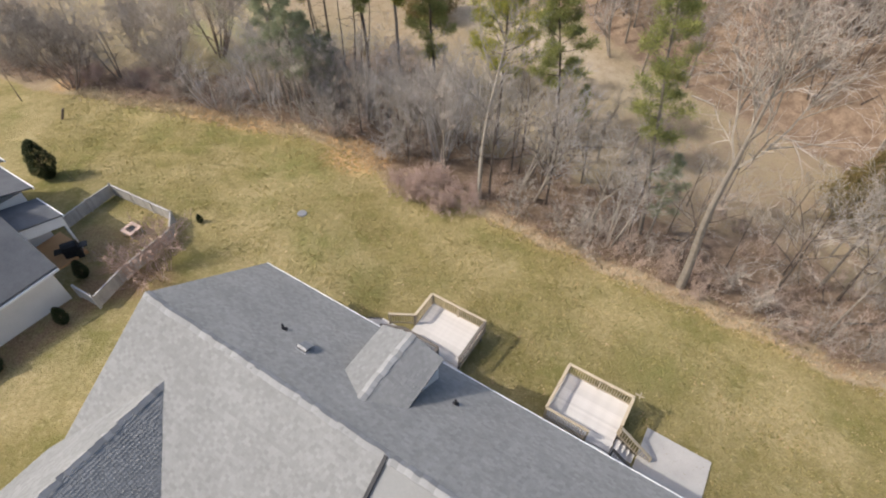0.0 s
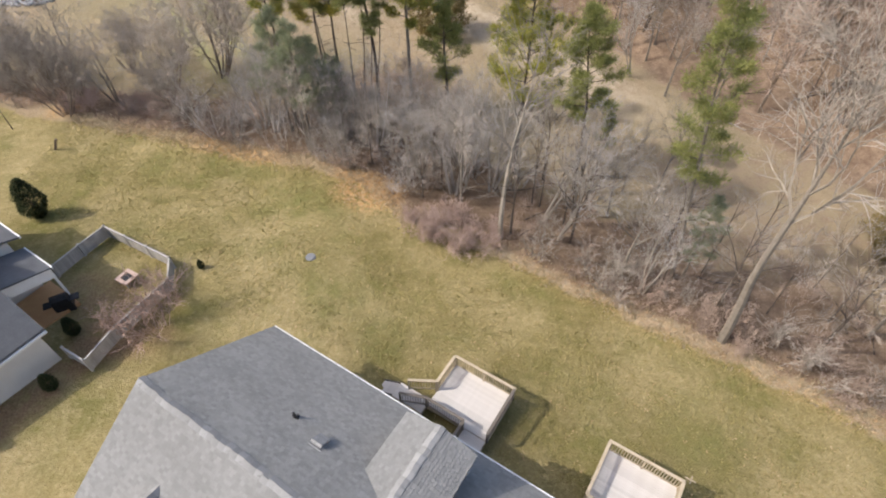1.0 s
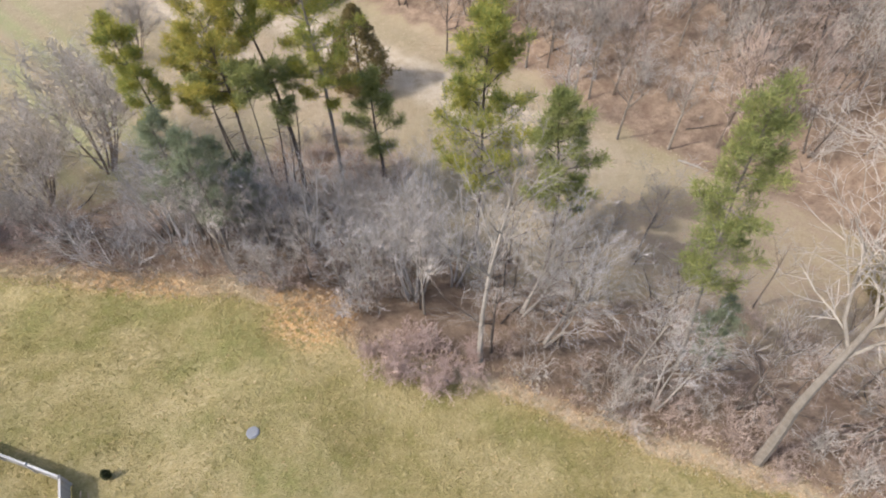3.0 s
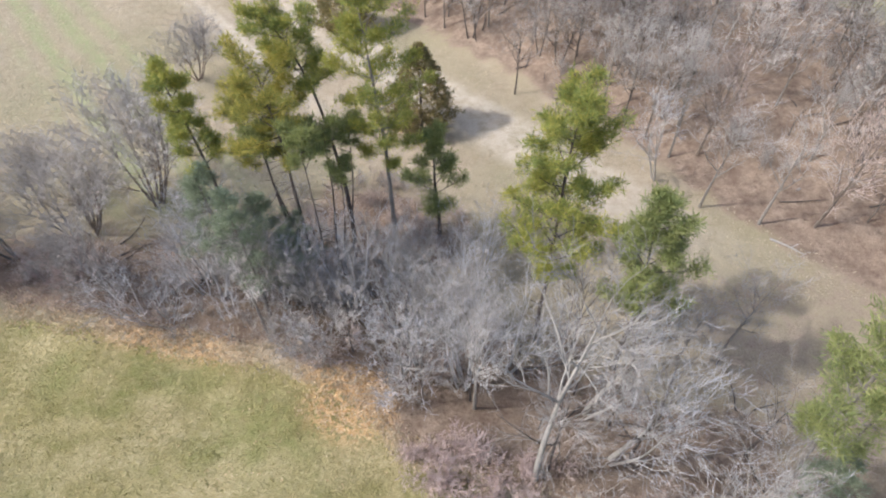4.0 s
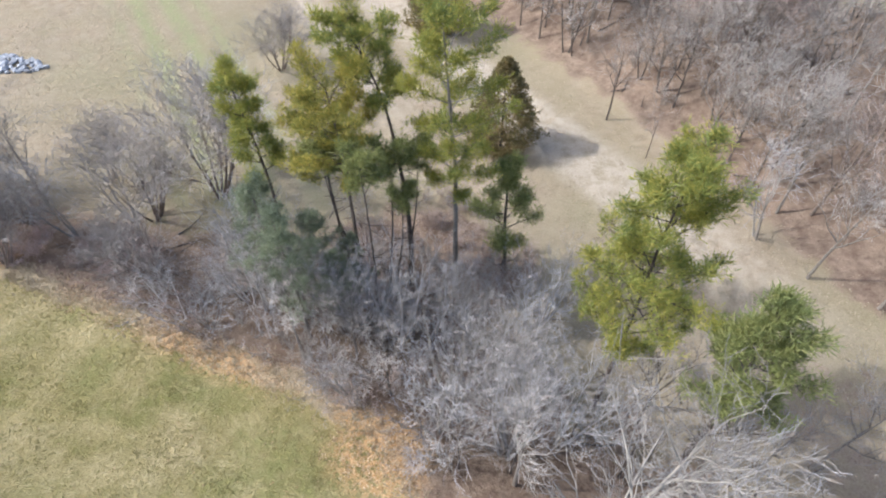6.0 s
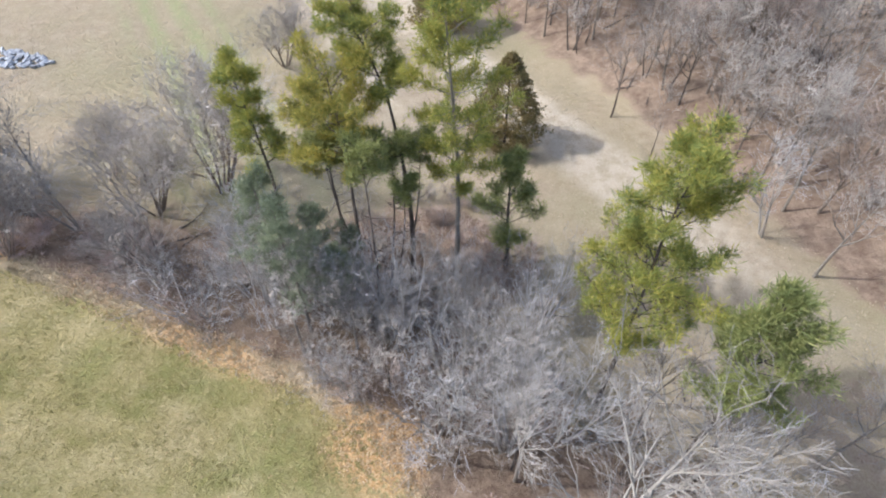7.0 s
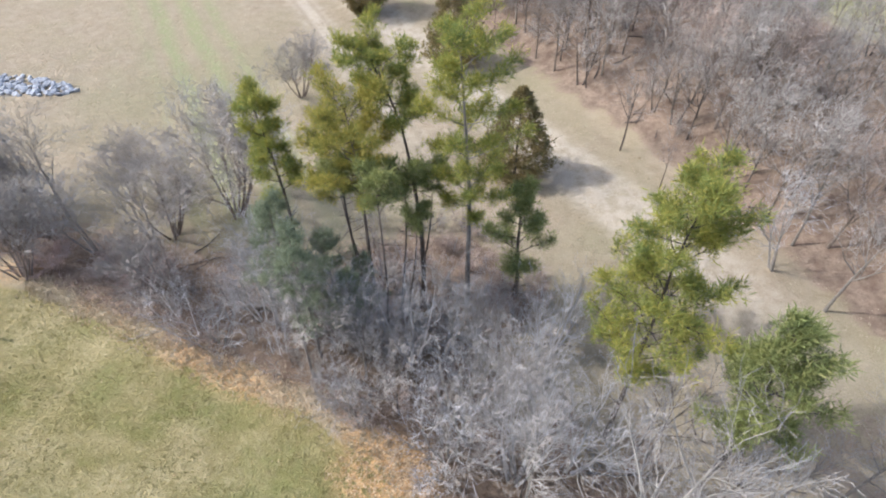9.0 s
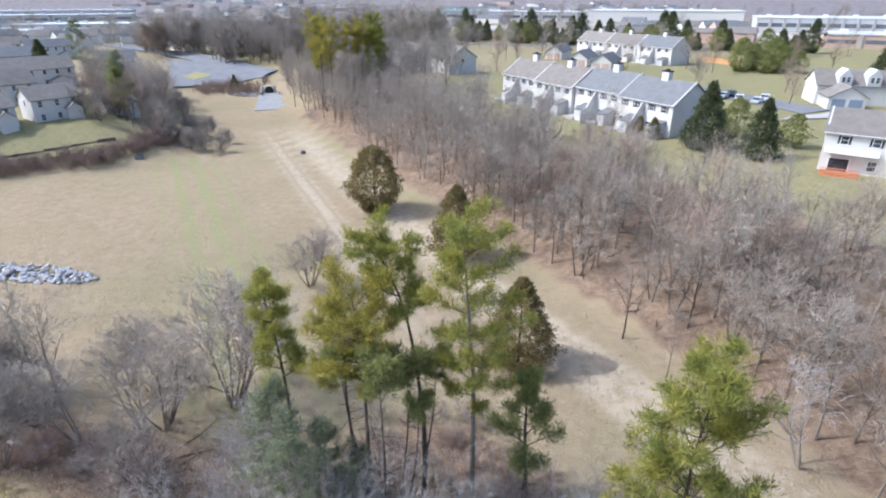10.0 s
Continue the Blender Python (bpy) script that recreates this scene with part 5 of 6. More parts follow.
def townhouse(m, wide, deep, eave, ridge, roof_mat, label, group, units=2, chimney=True, shed=True, deck=False, small=False):
    """A block of units. Local x runs along the garden front, which looks towards -y."""
    h = thing("townhouse", m, label, "townhouse", group)
    part("wall", prism([(0, -1.2), (deep, -1.2), (deep, eave), (deep / 2, ridge - 0.12), (0, eave)], 0, wide), SIDING, h)
    gable_roof(h, 0, wide, 0, deep, eave, ridge, roof_mat)
    part("gutter", boxes((-0.3, -0.46, eave - 0.32, wide + 0.3, -0.36, eave - 0.2)), TRIM, h)
    u = wide / units
    for k in range(units):
        x = u * k
        for wx in (0.28, 0.72):
            window(h, x + u * wx, 0, eave - 1.6, 0.8, 1.0, "-y", TRIM)
            for q in (-0.62, 0.62):
                part("shutter", boxes((x + u * wx + q - 0.13, -0.05, eave - 1.65, x + u * wx + q + 0.13, 0.02, eave - 0.55)), METAL_DARK, h)
        if not small:
            window(h, x + u * 0.74, 0, 0.9, 0.9, 1.2)
            d = part("patio_door", boxes((x + u * 0.12, -0.05, 0.05, x + u * 0.44, 0.04, 2.15)), TRIM, h)
            part("pane", boxes((x + u * 0.14, -0.065, 0.15, x + u * 0.42, 0.0, 2.05)), GLASS, d)
        if shed:
            if k % 2:
                part("wing_wall", prism([(-3.9, -1.0), (-0.005, -1.0), (-0.005, eave - 0.4), (-0.7, eave - 0.6), (-2.6, 2.4), (-3.9, 2.1)], x - 0.1, x + 0.1), SIDING, h)
            part("storage_closet", prism([(-2.6, -0.8), (-0.005, -0.8), (-0.005, 2.7), (-2.6, 1.9)], x + u * 0.5 + 0.1, x + u * 0.82), SIDING_GREY, h)
            part("closet_roof", prism([(-2.8, 1.88), (-0.005, 2.74), (-0.005, 2.84), (-2.8, 1.98)], x + u * 0.5, x + u * 0.85), roof_mat, h)
            part("patio_slab", boxes((x + u * 0.06, -3.0, -0.4, x + u * 0.48, -0.02, 0.12)), CONCRETE, h)
        if deck:
            part("terrace", boxes((x + 0.4, -2.6, -0.5, x + u * 0.6, -0.02, 0.35)), ORANGE_WOOD, h, "orange-stained timber terrace")
            part("terrace_rail", boxes((x + 0.4, -2.6, 1.15, x + u * 0.6, -2.52, 1.25), (x + 0.4, -2.6, 0.5, x + u * 0.6, -2.54, 1.0)), ORANGE_WOOD, h)
            part("wing_wall", prism([(-3.4, -1.0), (-0.005, -1.0), (-0.005, eave - 0.4), (-0.6, eave - 0.6), (-2.4, 2.6), (-3.4, 2.2)], x + u - 0.12, x + u + 0.12), SIDING, h)
            part("pent_roof", prism([(-1.3, 2.9), (-0.005, 3.35), (-0.005, 3.5), (-1.3, 3.0)], x + 0.3, x + u * 0.8), SIDING_GREY, h)
    if chimney:
        cx = wide / 2
        c = part("chimney", boxes((cx - 0.75, deep / 2 - 0.5, ridge - 1.2, cx + 0.75, deep / 2 + 0.5, ridge + 1.2)), SIDING, h)
        part("chimney_cap", boxes((cx - 0.85, deep / 2 - 0.6, ridge + 1.2, cx + 0.85, deep / 2 + 0.6, ridge + 1.36), (cx - 0.25, deep / 2 - 0.2, ridge + 1.36, cx + 0.25, deep / 2 + 0.2, ridge + 1.65)), METAL_DARK, c)
    for q in (-0.12, wide - 0.08):
        part("verge_flashing", prism([(-0.36, eave - 0.33), (deep / 2, ridge + 0.005), (deep + 0.36, eave - 0.33), (deep + 0.36, eave - 0.22), (deep / 2, ridge + 0.12), (-0.36, eave - 0.22)], q, q + 0.2), SIDING_GREY, h)
    window(h, 0, deep * 0.3, eave - 1.75, 0.8, 1.2, "-x")
    window(h, 0, deep * 0.7, eave - 1.75, 0.8, 1.2, "-x")
    return h


ROW = math.atan2(-0.789, 0.614)
for k in range(4):
    x, y = -7.8 + 0.614 * 12.45 * k, 160.6 - 0.789 * 12.45 * k
    off = (0.0, -0.5, 0.2, -0.6)[k]
    x, y = x + 0.789 * off, y + 0.614 * off
    townhouse(set_at(x, y, ROW, 5.9), 12.3, 9.5, 5.7 + (0.0, -0.15, 0.1, 0)[k], 8.9 + (0.0, -0.15, 0.1, 0)[k], (SHINGLE_BROWN, SHINGLE_BROWN, SHINGLE_BLUE, SHINGLE_BLUE)[k],
              "white two-storey townhouse block with a grey shingle roof", "garden row")
townhouse(set_at(38.4, 104.6, math.atan2(-0.45, 0.89), 5.8), 24, 10, 5.7, 8.1, SHINGLE_BROWN, "white townhouse block with orange timber terraces", "side row", units=3, shed=False, deck=True)
for k in range(3):
    townhouse(set_at(17.8 + 9.9 * k, 272 - 12.5 * k, math.atan2(-0.78, 0.62), 6.0), 15.5, 10, 6.0, 9.4, (SHINGLE_BROWN, SHINGLE_BROWN, SHINGLE_BLUE)[k], "pale townhouse block behind the garages", "rear row", small=True, shed=True)
for k, (x, y) in enumerate(((4.5, 253), (11.8, 229), (18.5, 218))):
    g = thing("garage", set_at(x, y, math.atan2(-0.62, 0.78) + 0.3, 6.0), "white garage block with a low gable roof", "garage", "garages")
    part("wall", prism([(0, -0.5), (6.5, -0.5), (6.5, 3.0), (3.25, 5.0), (0, 3.0)], 0, 13, "y"), SIDING, g)
    gable_roof(g, 0, 6.5, 0, 13, 3.0, 5.2, SHINGLE_BLUE, axis="y")
    for q in (1.8, 4.7):
        part("garage_door", boxes((q - 1.15, -0.06, 0, q + 1.15, 0.03, 2.3)), BRICK, g)
# garage wing and gabled house above the lane
g = thing("house", set_at(62.0, 160.5, math.radians(-8), 6.0), "pale house with blue-grey dormers and a double garage", "house")
part("wall", prism([(0, -0.5), (9, -0.5), (9, 4.4), (4.5, 7.0), (0, 4.4)], 0, 34), SIDING, g)
gable_roof(g, 0, 34, 0, 9, 4.4, 7.2, SHINGLE_BROWN)
part("garage_wing", prism([(0.6, -0.5), (7.6, -0.5), (7.6, 2.8), (4.1, 4.7), (0.6, 2.8)], -7, -0.005, "y"), SIDING, g)
gable_roof(g, 0.6, 7.6, -7, -0.4, 2.8, 4.9, SHINGLE_BROWN, "garage_roof", axis="y")
for q in (2.5, 5.7):
    part("garage_door", boxes((q - 1.25, -7.06, 0, q + 1.25, -6.96, 2.2)), SHUTTER_BLUE, g, "blue-grey garage door")
for q in (5.0, 10.5):
    part("dormer", prism([(q - 1.3, 4.0), (q + 1.3, 4.0), (q + 1.3, 6.2), (q, 7.7), (q - 1.3, 6.2)], -0.3, 4, "y"), SIDING_GREY, g)
    for w in (-0.5, 0.5):
        window(g, q + w, -0.3, 4.9, 0.6, 1.1)


def simple_house(x, y, ang, w, d, eave, ridge, roof, wall, label, rows=True, group="", z=None):
    h = thing("house", set_at(x, y, ang, z), label, "house", group)
    part("wall", prism([(-d / 2, -1.5), (d / 2, -1.5), (d / 2, eave), (0, ridge - 0.1), (-d / 2, eave)], -w / 2, w / 2), wall, h)
    gable_roof(h, -w / 2, w / 2, -d / 2, d / 2, eave, ridge, roof)
    if rows:
        for k in range(max(2, int(w / 3))):
            q = -w / 2 + w * (k + 0.5) / max(2, int(w / 3))
            window(h, q, -d / 2, eave - 1.7, 0.8, 1.2)
            window(h, q, -d / 2, eave - 4.4, 0.8, 1.2)
        window(h, w / 2, 0, eave - 1.6, 0.8, 1.2, "+x")
    return h


for x, y, w, d, e_, r_, a, mt in ((-106.0, 133.0, 9.6, 8, 4.6, 7.0, 1.05, SHINGLE_BROWN), (-112.0, 121.8, 9.6, 8, 4.2, 6.6, 1.05, SHINGLE_BROWN), (-145, 171, 19, 10, 5.6, 8.6, 1.02, SHINGLE_BROWN), (-131, 146, 13, 9, 5.0, 7.8, 1.02, SHINGLE_BROWN),
                                 (-101, 146, 7, 7, 2.8, 4.9, 1.05, SHINGLE_BROWN), (-186, 206, 16, 10, 5.4, 8.2, 0.95, SHINGLE_BLUE), (-212, 222, 16, 10, 5.4, 8.2, 0.95, SHINGLE_BROWN), (-206, 246, 18, 10, 5.4, 8.2, 0.9, SHINGLE_BLUE), (-160, 226, 13, 9, 5.0, 7.6, 0.8, SHINGLE_BLUE), (-240, 258, 18, 10, 5.2, 8.0, 0.9, SHINGLE_BROWN)):
    h = simple_house(x, y, a, w, d, e_, r_, mt, SIDING, "white-sided house with a grey gable roof above the basin", True, "hillside houses")
    part("porch", prism([(w * 0.12, -1.2), (w * 0.42, -1.2), (w * 0.42, 2.2), (w * 0.27, 3.3), (w * 0.12, 2.2)], -d / 2 - 2.0, -d / 2 - 0.005, "y"), SIDING, h)
    part("porch_roof", prism([(w * 0.10, 2.1), (w * 0.27, 3.36), (w * 0.44, 2.1), (w * 0.44, 2.24), (w * 0.27, 3.52), (w * 0.10, 2.24)], -d / 2 - 2.25, -d / 2 - 0.006, "y"), mt, h)
    window(h, -w / 2, 0, e_ - 1.6, 0.8, 1.2, "-x")


def low_wall(points):
    o = thing("retaining_wall", Matrix(), "low dark timber retaining wall along the bank", "retaining wall")
    for (ax, ay), (bx, by) in zip(points, points[1:]):
        bm = bmesh.new()
        n = math.hypot(bx - ax, by - ay)
        box(bm, 0, -0.2, -0.6, n - 0.03, 0.2, 0.4, set_at(ax, ay, math.atan2(by - ay, bx - ax)))
        part("timber_length", bm, BARK_DARK, o)


low_wall([(-103.5, 111.2), (-99.6, 114.0), (-95.8, 117.4), (-92.4, 120.6), (-89.2, 124.0), (-87.0, 126.6)])
# the pale houses behind the far wood
for x, y, w in ((-40, 215, 13), (-26, 207, 12), (-58, 232, 12)):
    simple_house(x, y, -0.9, w, 10, 5.0, 8.2, SHINGLE_BROWN, SIDING, "pale house half hidden by bare trees", True, "houses beyond the wood", 6)

sheet("road", [(-240, 318), (-236, 328), (-101, 240), (-103, 230)], ASPHALT, "worn grey asphalt street", "road", 4, 0.2, thick=0.5)
sheet("road", [(-131, 214), (-163, 262), (-126, 254), (-107, 232)], ASPHALT, "worn grey asphalt turning circle", "road", 3, 0.25, thick=0.5)
sheet("grass_island", [(-140, 236), (-138, 243), (-128, 238), (-132, 231)], STRAW_GREEN, "small grass island in the turning circle", "grass", 2, 0.36, thick=0.5)
sheet("road", [(36, 180), (43, 186), (62, 152), (54, 147)], ASPHALT, "worn grey asphalt parking lane", "road", 3, 0.07)
sheet("pavement", [(47, 139), (50, 142.5), (66, 152.5), (68, 146)], CONCRETE, "pale concrete driveway apron", "pavement", 2, 0.12)


def culvert():
    o = thing("culvert", set_at(-87, 201, math.radians(27), -0.9), "concrete culvert mouth with a sloping apron", "culvert")
    part("headwall", boxes((-2.3, -0.2, -2.2, -1.5, 0.4, 2.2), (1.5, -0.2, -2.2, 2.3, 0.4, 2.2), (-1.5, -0.2, 1.9, 1.5, 0.4, 2.2), bevel=0.06), CONCRETE, o)
    part("barrel", tubes("barrel", [(0, -0.3, 0.7, 0, 3, 0.7, 1.5, 1.5)], 20, CONCRETE), CONCRETE, o)
    # black disc closes the pipe mouth in place of the shade inside it
    part("throat", tubes("throat", [(0, -0.35, 0.7, 0, -0.3, 0.7, 1.4, 0.05)], 20, METAL_DARK), METAL_DARK, o)
    bm = bmesh.new()
    low = [bm.verts.new(p) for p in ((-3.0, -0.2, -2.2), (3.0, -0.2, -2.2), (5.6, -23, -2.2), (-5.6, -23, -2.2))]
    top = [bm.verts.new(p) for p in ((-3.0, -0.2, 0.0), (3.0, -0.2, 0.0), (5.6, -23, -1.5), (-5.6, -23, -1.5))]
    bm.faces.new(top), bm.faces.new(low[::-1])
    for k in range(4):
        bm.faces.new((low[k], low[(k + 1) % 4], top[(k + 1) % 4], top[k]))
    part("apron", bm, ASPHALT_PALE, o)
    for s in (-1, 1):
        bm = bmesh.new()
        box(bm, -0.15, -3.5, -1.5, 0.15, 0, 0.8, Matrix.Translation((s * 2.5, 0, 0)) @ Matrix.Rotation(s * 0.12, 4, "Z"))
        part("wing_wall", bm, CONCRETE, o)


culvert()


def riprap(n, cx, cy, rx, ry, smax, seed):
    r = random.Random(seed)
    made = []
    for k in range(5):
        bm = bmesh.new()
        bmesh.ops.create_icosphere(bm, subdivisions=1, radius=0.5)
        for v in bm.verts:
            v.co *= r.uniform(0.65, 1.15)
            v.co.z *= 0.65
        me = bpy.data.meshes.new("stone")
        bm.to_mesh(me), bm.free()
        me.materials.append(ROCK)
        made.append(me)
    heap = thing("riprap", Matrix(), "heap of pale broken riprap stone on the dry grass", "rock pile")
    for _ in range(n):
        a, q = r.uniform(0, 6.283), math.sqrt(r.random())
        x, y = cx + rx * q * math.cos(a), cy + ry * q * math.sin(a)
        ob = part("stone", r.choice(made), ROCK, heap)
        s = r.uniform(0.4, 1.0) * smax
        ob.location = (x, y, height(x, y) + 0.1 * s + 0.35 * (1 - q))
        ob.rotation_euler = (r.uniform(-0.5, 0.5), r.uniform(-0.5, 0.5), r.uniform(0, 6))
        ob.scale = (s, s, s)


riprap(280, -61.5, 74.6, 10.0, 2.3, 1.0, 4)
riprap(60, -97, 206, 7, 3.0, 1.8, 6)


def car(x, y, ang, paint, label):
    o = thing("car", set_at(x, y, ang, 6.05), label, "car", "parked cars")
    side = [(-2.2, 0.35), (2.2, 0.35), (2.25, 0.75), (1.35, 0.95), (0.7, 1.42), (-1.1, 1.45), (-1.9, 1.0), (-2.25, 0.9)]
    part("body", prism([(a, z) for a, z in side], -0.86, 0.86, "y"), PAINT[paint], o)
    part("windscreen", prism([(1.28, 0.98), (0.74, 1.38), (0.80, 1.42), (1.36, 0.99)], -0.74, 0.74, "y"), GLASS, o)
    for s in (-0.865, 0.845):
        part("side_window", prism([(1.1, 0.98), (0.62, 1.36), (-1.0, 1.38), (-1.6, 1.0)], s, s + 0.02, "y"), GLASS, o)
    for a in (-1.35, 1.35):
        for b in (-0.8, 0.8):
            part("wheel", tubes("wheel", [(a, b - 0.11, 0.32, a, b + 0.11, 0.32, 0.33, 0.33), (a, b + 0.11, 0.32, a, b + 0.115, 0.32, 0.33, 0.02), (a, b - 0.115, 0.32, a, b - 0.11, 0.32, 0.02, 0.33)], 12, TYRE), TYRE, o)


for k, (dx, dy, p) in enumerate(((44.2, 165.5, "silver"), (47, 168.5, "black"), (46.6, 161.8, "white"), (49.4, 158.6, "silver"), (52.6, 163, "white"))):
    car(dx, dy, math.radians(-125 + 8 * (k % 3)), p, p + " car parked on the asphalt lane")

# ---- shrubs and trees of the far side ----
bearing = lambda x, y: (x + 2.3) / (y - 16.2)
HEDGE = [Vector(p) for p in ((-110, 102), (-96, 110.6), (-84.3, 118.2), (-79.8, 138))]


def f_hedge(x, y):
    best = 99.0
    for a, b in zip(HEDGE, HEDGE[1:]):
        k = min(1.0, max(0.0, (Vector((x, y)) - a).dot(b - a) / (b - a).length_squared))
        best = min(best, (a.lerp(b, k) - Vector((x, y))).length)
    return best < 2.2


joined_wood("berm_brush", "low dark brown brush along the foot of the bank", spots(150, f_hedge, (0.7, 1.2), 21, -112, -76, 100, 142, 0.8), [S_C, S_C, S_B], BRUSH_BROWN, "undergrowth")
F_S = bare_tree(67, 8.5, 0.10, BARK_BROWN, TWIG_GREY, "dense low brownish bare tree", last=3, fork=(10, 8, 7), stems=3, spread=0.45, twig_r=2.6, bole=0.05)
scatter(26, lambda x, y: -0.84 < bearing(x, y) < -0.63, [F_S, F_S, F_B], (0.7, 1.1), 27, "slope trees", -110, -76, 132, 168, 3.0)
scatter(20, lambda x, y: -0.65 < bearing(x, y) < -0.54, [F_S, S_B, S_C], (0.4, 0.68), 28, "slope bushes", -84, -66, 128, 150, 1.8)
joined_wood("slope_wood", "bare trees on the slope below the houses", spots(22, lambda x, y: math.hypot((x + 108) * 0.8, y - 176) < 20 and bearing(x, y) < -0.65, (0.9, 1.3), 23, -126, -70, 146, 196, 2.6), [F_A, F_S], TWIG_GREY, bark=BARK_BROWN)
joined_wood("street_wood", "dense bare trees behind the street", spots(120, lambda x, y: -0.02 < (y - 282 - 0.30 * (x + 140)) / 26 < 1 and bearing(x, y) > -0.70, (1.3, 2.0), 24, -240, -50, 220, 345, 3.2), [F_A, F_C, F_S], TWIG_GREY, bark=BARK_BROWN)
joined_wood("roadside_wood", "dense bare trees beside the street", spots(70, lambda x, y: -0.57 < bearing(x, y) < -0.34, (1.1, 1.7), 30, -150, -70, 250, 292, 3.2), [F_A, F_C, F_S], TWIG_GREY, bark=BARK_BROWN)
joined_wood("end_wood", "bare grey wood at the end of the basin", spots(80, lambda x, y: off_axis(x, y) > 14 and bearing(x, y) > -0.43, (0.85, 1.25), 25, -90, -22, 162, 232, 2.6), [F_A, F_B, F_C], TWIG_GREY, bark=BARK_BROWN)
joined_wood("town_trees", "bare trees among the houses of the town", spots(260, lambda x, y: not (20 < x < 95 and y < 262) and not (90 < x < 340 and 380 < y < 470), (0.9, 1.5), 26, -420, 400, 236, 1350, 8.0), [F_C, F_A], TWIG_GREY)
for x, y, k in ((3, 236, 0.9), (9, 243, 0.8), (24, 226, 0.75), (30, 219, 0.8), (37, 236, 0.7), (-6, 222, 1.0), (-12, 210, 1.0), (50, 224, 1.0), (56, 216, 0.9), (47, 252, 1.1), (86, 232, 0.9), (92, 218, 0.9)):
    plant(F_A if x % 2 else F_B, x, y, x * 37, k, 0.05, "trees among the rows")
plant(F_A, 44, 189, 0, 0.75), plant(F_B, 56, 158, 60, 0.75), plant(F_A, 41.5, 178, 130, 0.8), plant(F_B, 62.5, 177, 10, 0.8), plant(F_A, 76, 152, 60, 0.8)
for k in range(9):
    plant(rng.choice((P4, P4, P3)), -59 + 2.3 * k + rng.uniform(-2, 2), 170 + rng.uniform(-5, 6), k * 50, rng.uniform(1.0, 1.35), 0.05, "far pines")
plant(P5, -95, 142, 10, 1.25), plant(P6, -93.5, 139.5, 10, 1.2), plant(P5, -132, 176, 0, 1.5), plant(P6, -97, 145, 80, 1.4)
C4 = cone_tree(219, 13, 3.4, NEEDLE_SPRUCE, "dark uneven evergreen in the town", "evergreen", 900, 0.6, 0.35, ragged=0.8, power=0.75)
C5 = cone_tree(223, 9, 3.8, NEEDLE_MID, "broad yellow-green evergreen at the green", "evergreen", 800, 0.45, 0.4, ragged=0.5, power=0.62)
for k in range(58):
    q = k / 57
    plant(rng.choice((C2, C4, C4, C5)), -75 + 185 * q + rng.uniform(-9, 9), 375 - 95 * q + rng.uniform(-18, 18), k * 40, rng.uniform(0.6, 1.3), 0.05, "evergreen belt")
for x, y, k in ((66, 222, 1.15), (71, 226, 0.95), (75, 220, 1.2), (79.5, 225, 0.9), (72.5, 217.5, 0.7), (83, 221, 0.75)):
    plant(C5, x, y, x * 70, k, 0.05, "evergreen clump")
plant(C2, 110, 222, 0, 1.3), plant(C2, -106, 214, 0, 0.6), plant(C2, -155, 186, 0, 1.3)
plant(C5, 33.5, 124, 30, 0.75), plant(C5, 40, 117, 80, 0.6), plant(C1, 19.6, 121.3, 0, 0.42), plant(C1, 17.6, 123.4, 50, 0.40)

joined_wood("street_brush", "low brown brush on the bank below the street", spots(60, lambda x, y: -0.60 < bearing(x, y) < -0.46, (0.8, 1.4), 29, -122, -84, 202, 224, 1.3), [S_C, S_B], BRUSH_BROWN, "undergrowth")

# ---- the town in the distance ----
def shed(x, y, ang, w, d, h, roof, wall, label, bays=0):
    o = thing("warehouse", set_at(x, y, ang), label, "warehouse", "town")
    part("wall", boxes((-w / 2, -d / 2, -2, w / 2, d / 2, h)), wall, o)
    part("roof", boxes((-w / 2 - 0.4, -d / 2 - 0.4, h, w / 2 + 0.4, d / 2 + 0.4, h + 0.5)), roof, o)
    for k in range(bays):
        q = -w / 2 + w * (k + 0.5) / bays
        part("bay_opening", boxes((q - w / bays * 0.38, -d / 2 - 0.12, h * 0.38, q + w / bays * 0.38, -d / 2 - 0.02, h * 0.66)), BAY_SHADE, o)
        part("pier", boxes((q + w / bays * 0.44, -d / 2 - 0.4, -1, q + w / bays * 0.56, -d / 2 - 0.02, h - 0.2)), CONCRETE, o)
    for k in range(int(w / 18)):
        q = -w / 2 + 9 + 18 * k
        part("roof_unit", boxes((q - 1.5, -1.5, h + 0.5, q + 1.5, 1.5, h + 2)), TRIM, o)


shed(255, 470, math.radians(-16), 190, 60, 9, ROOF_FLAT, SIDING_GREY, "long pale grey shopping centre with a pale flat roof", 22)
shed(112, 560, math.radians(-14), 120, 60, 12, ROOF_FLAT, SIDING, "large white warehouse with a pale flat roof", 0)
shed(170, 330, math.radians(-20), 60, 30, 6, ROOF_FLAT, BRICK, "low tan shop building with a pale roof", 4)
shed(-90, 640, 0.1, 70, 40, 10, TEAL, SIDING, "white hall with a teal metal roof", 4)
shed(10, 650, -0.1, 110, 40, 9, ROOF_FLAT, SIDING, "white industrial hall in the town", 6)
shed(-500, 600, 0.7, 130, 40, 8, ROOF_FLAT, SIDING, "long white hall at the edge of the town", 5)
shed(-640, 760, 0.7, 170, 50, 9, ROOF_FLAT, SIDING, "long white hall far beyond the houses", 0)
shed(-330, 420, 0.35, 90, 40, 7, ROOF_FLAT, SIDING, "low white hall beyond the town houses", 5)
shed(-300, 350, 0.35, 60, 26, 6, ROOF_FLAT, SIDING_GREY, "low grey hall beyond the houses", 4)
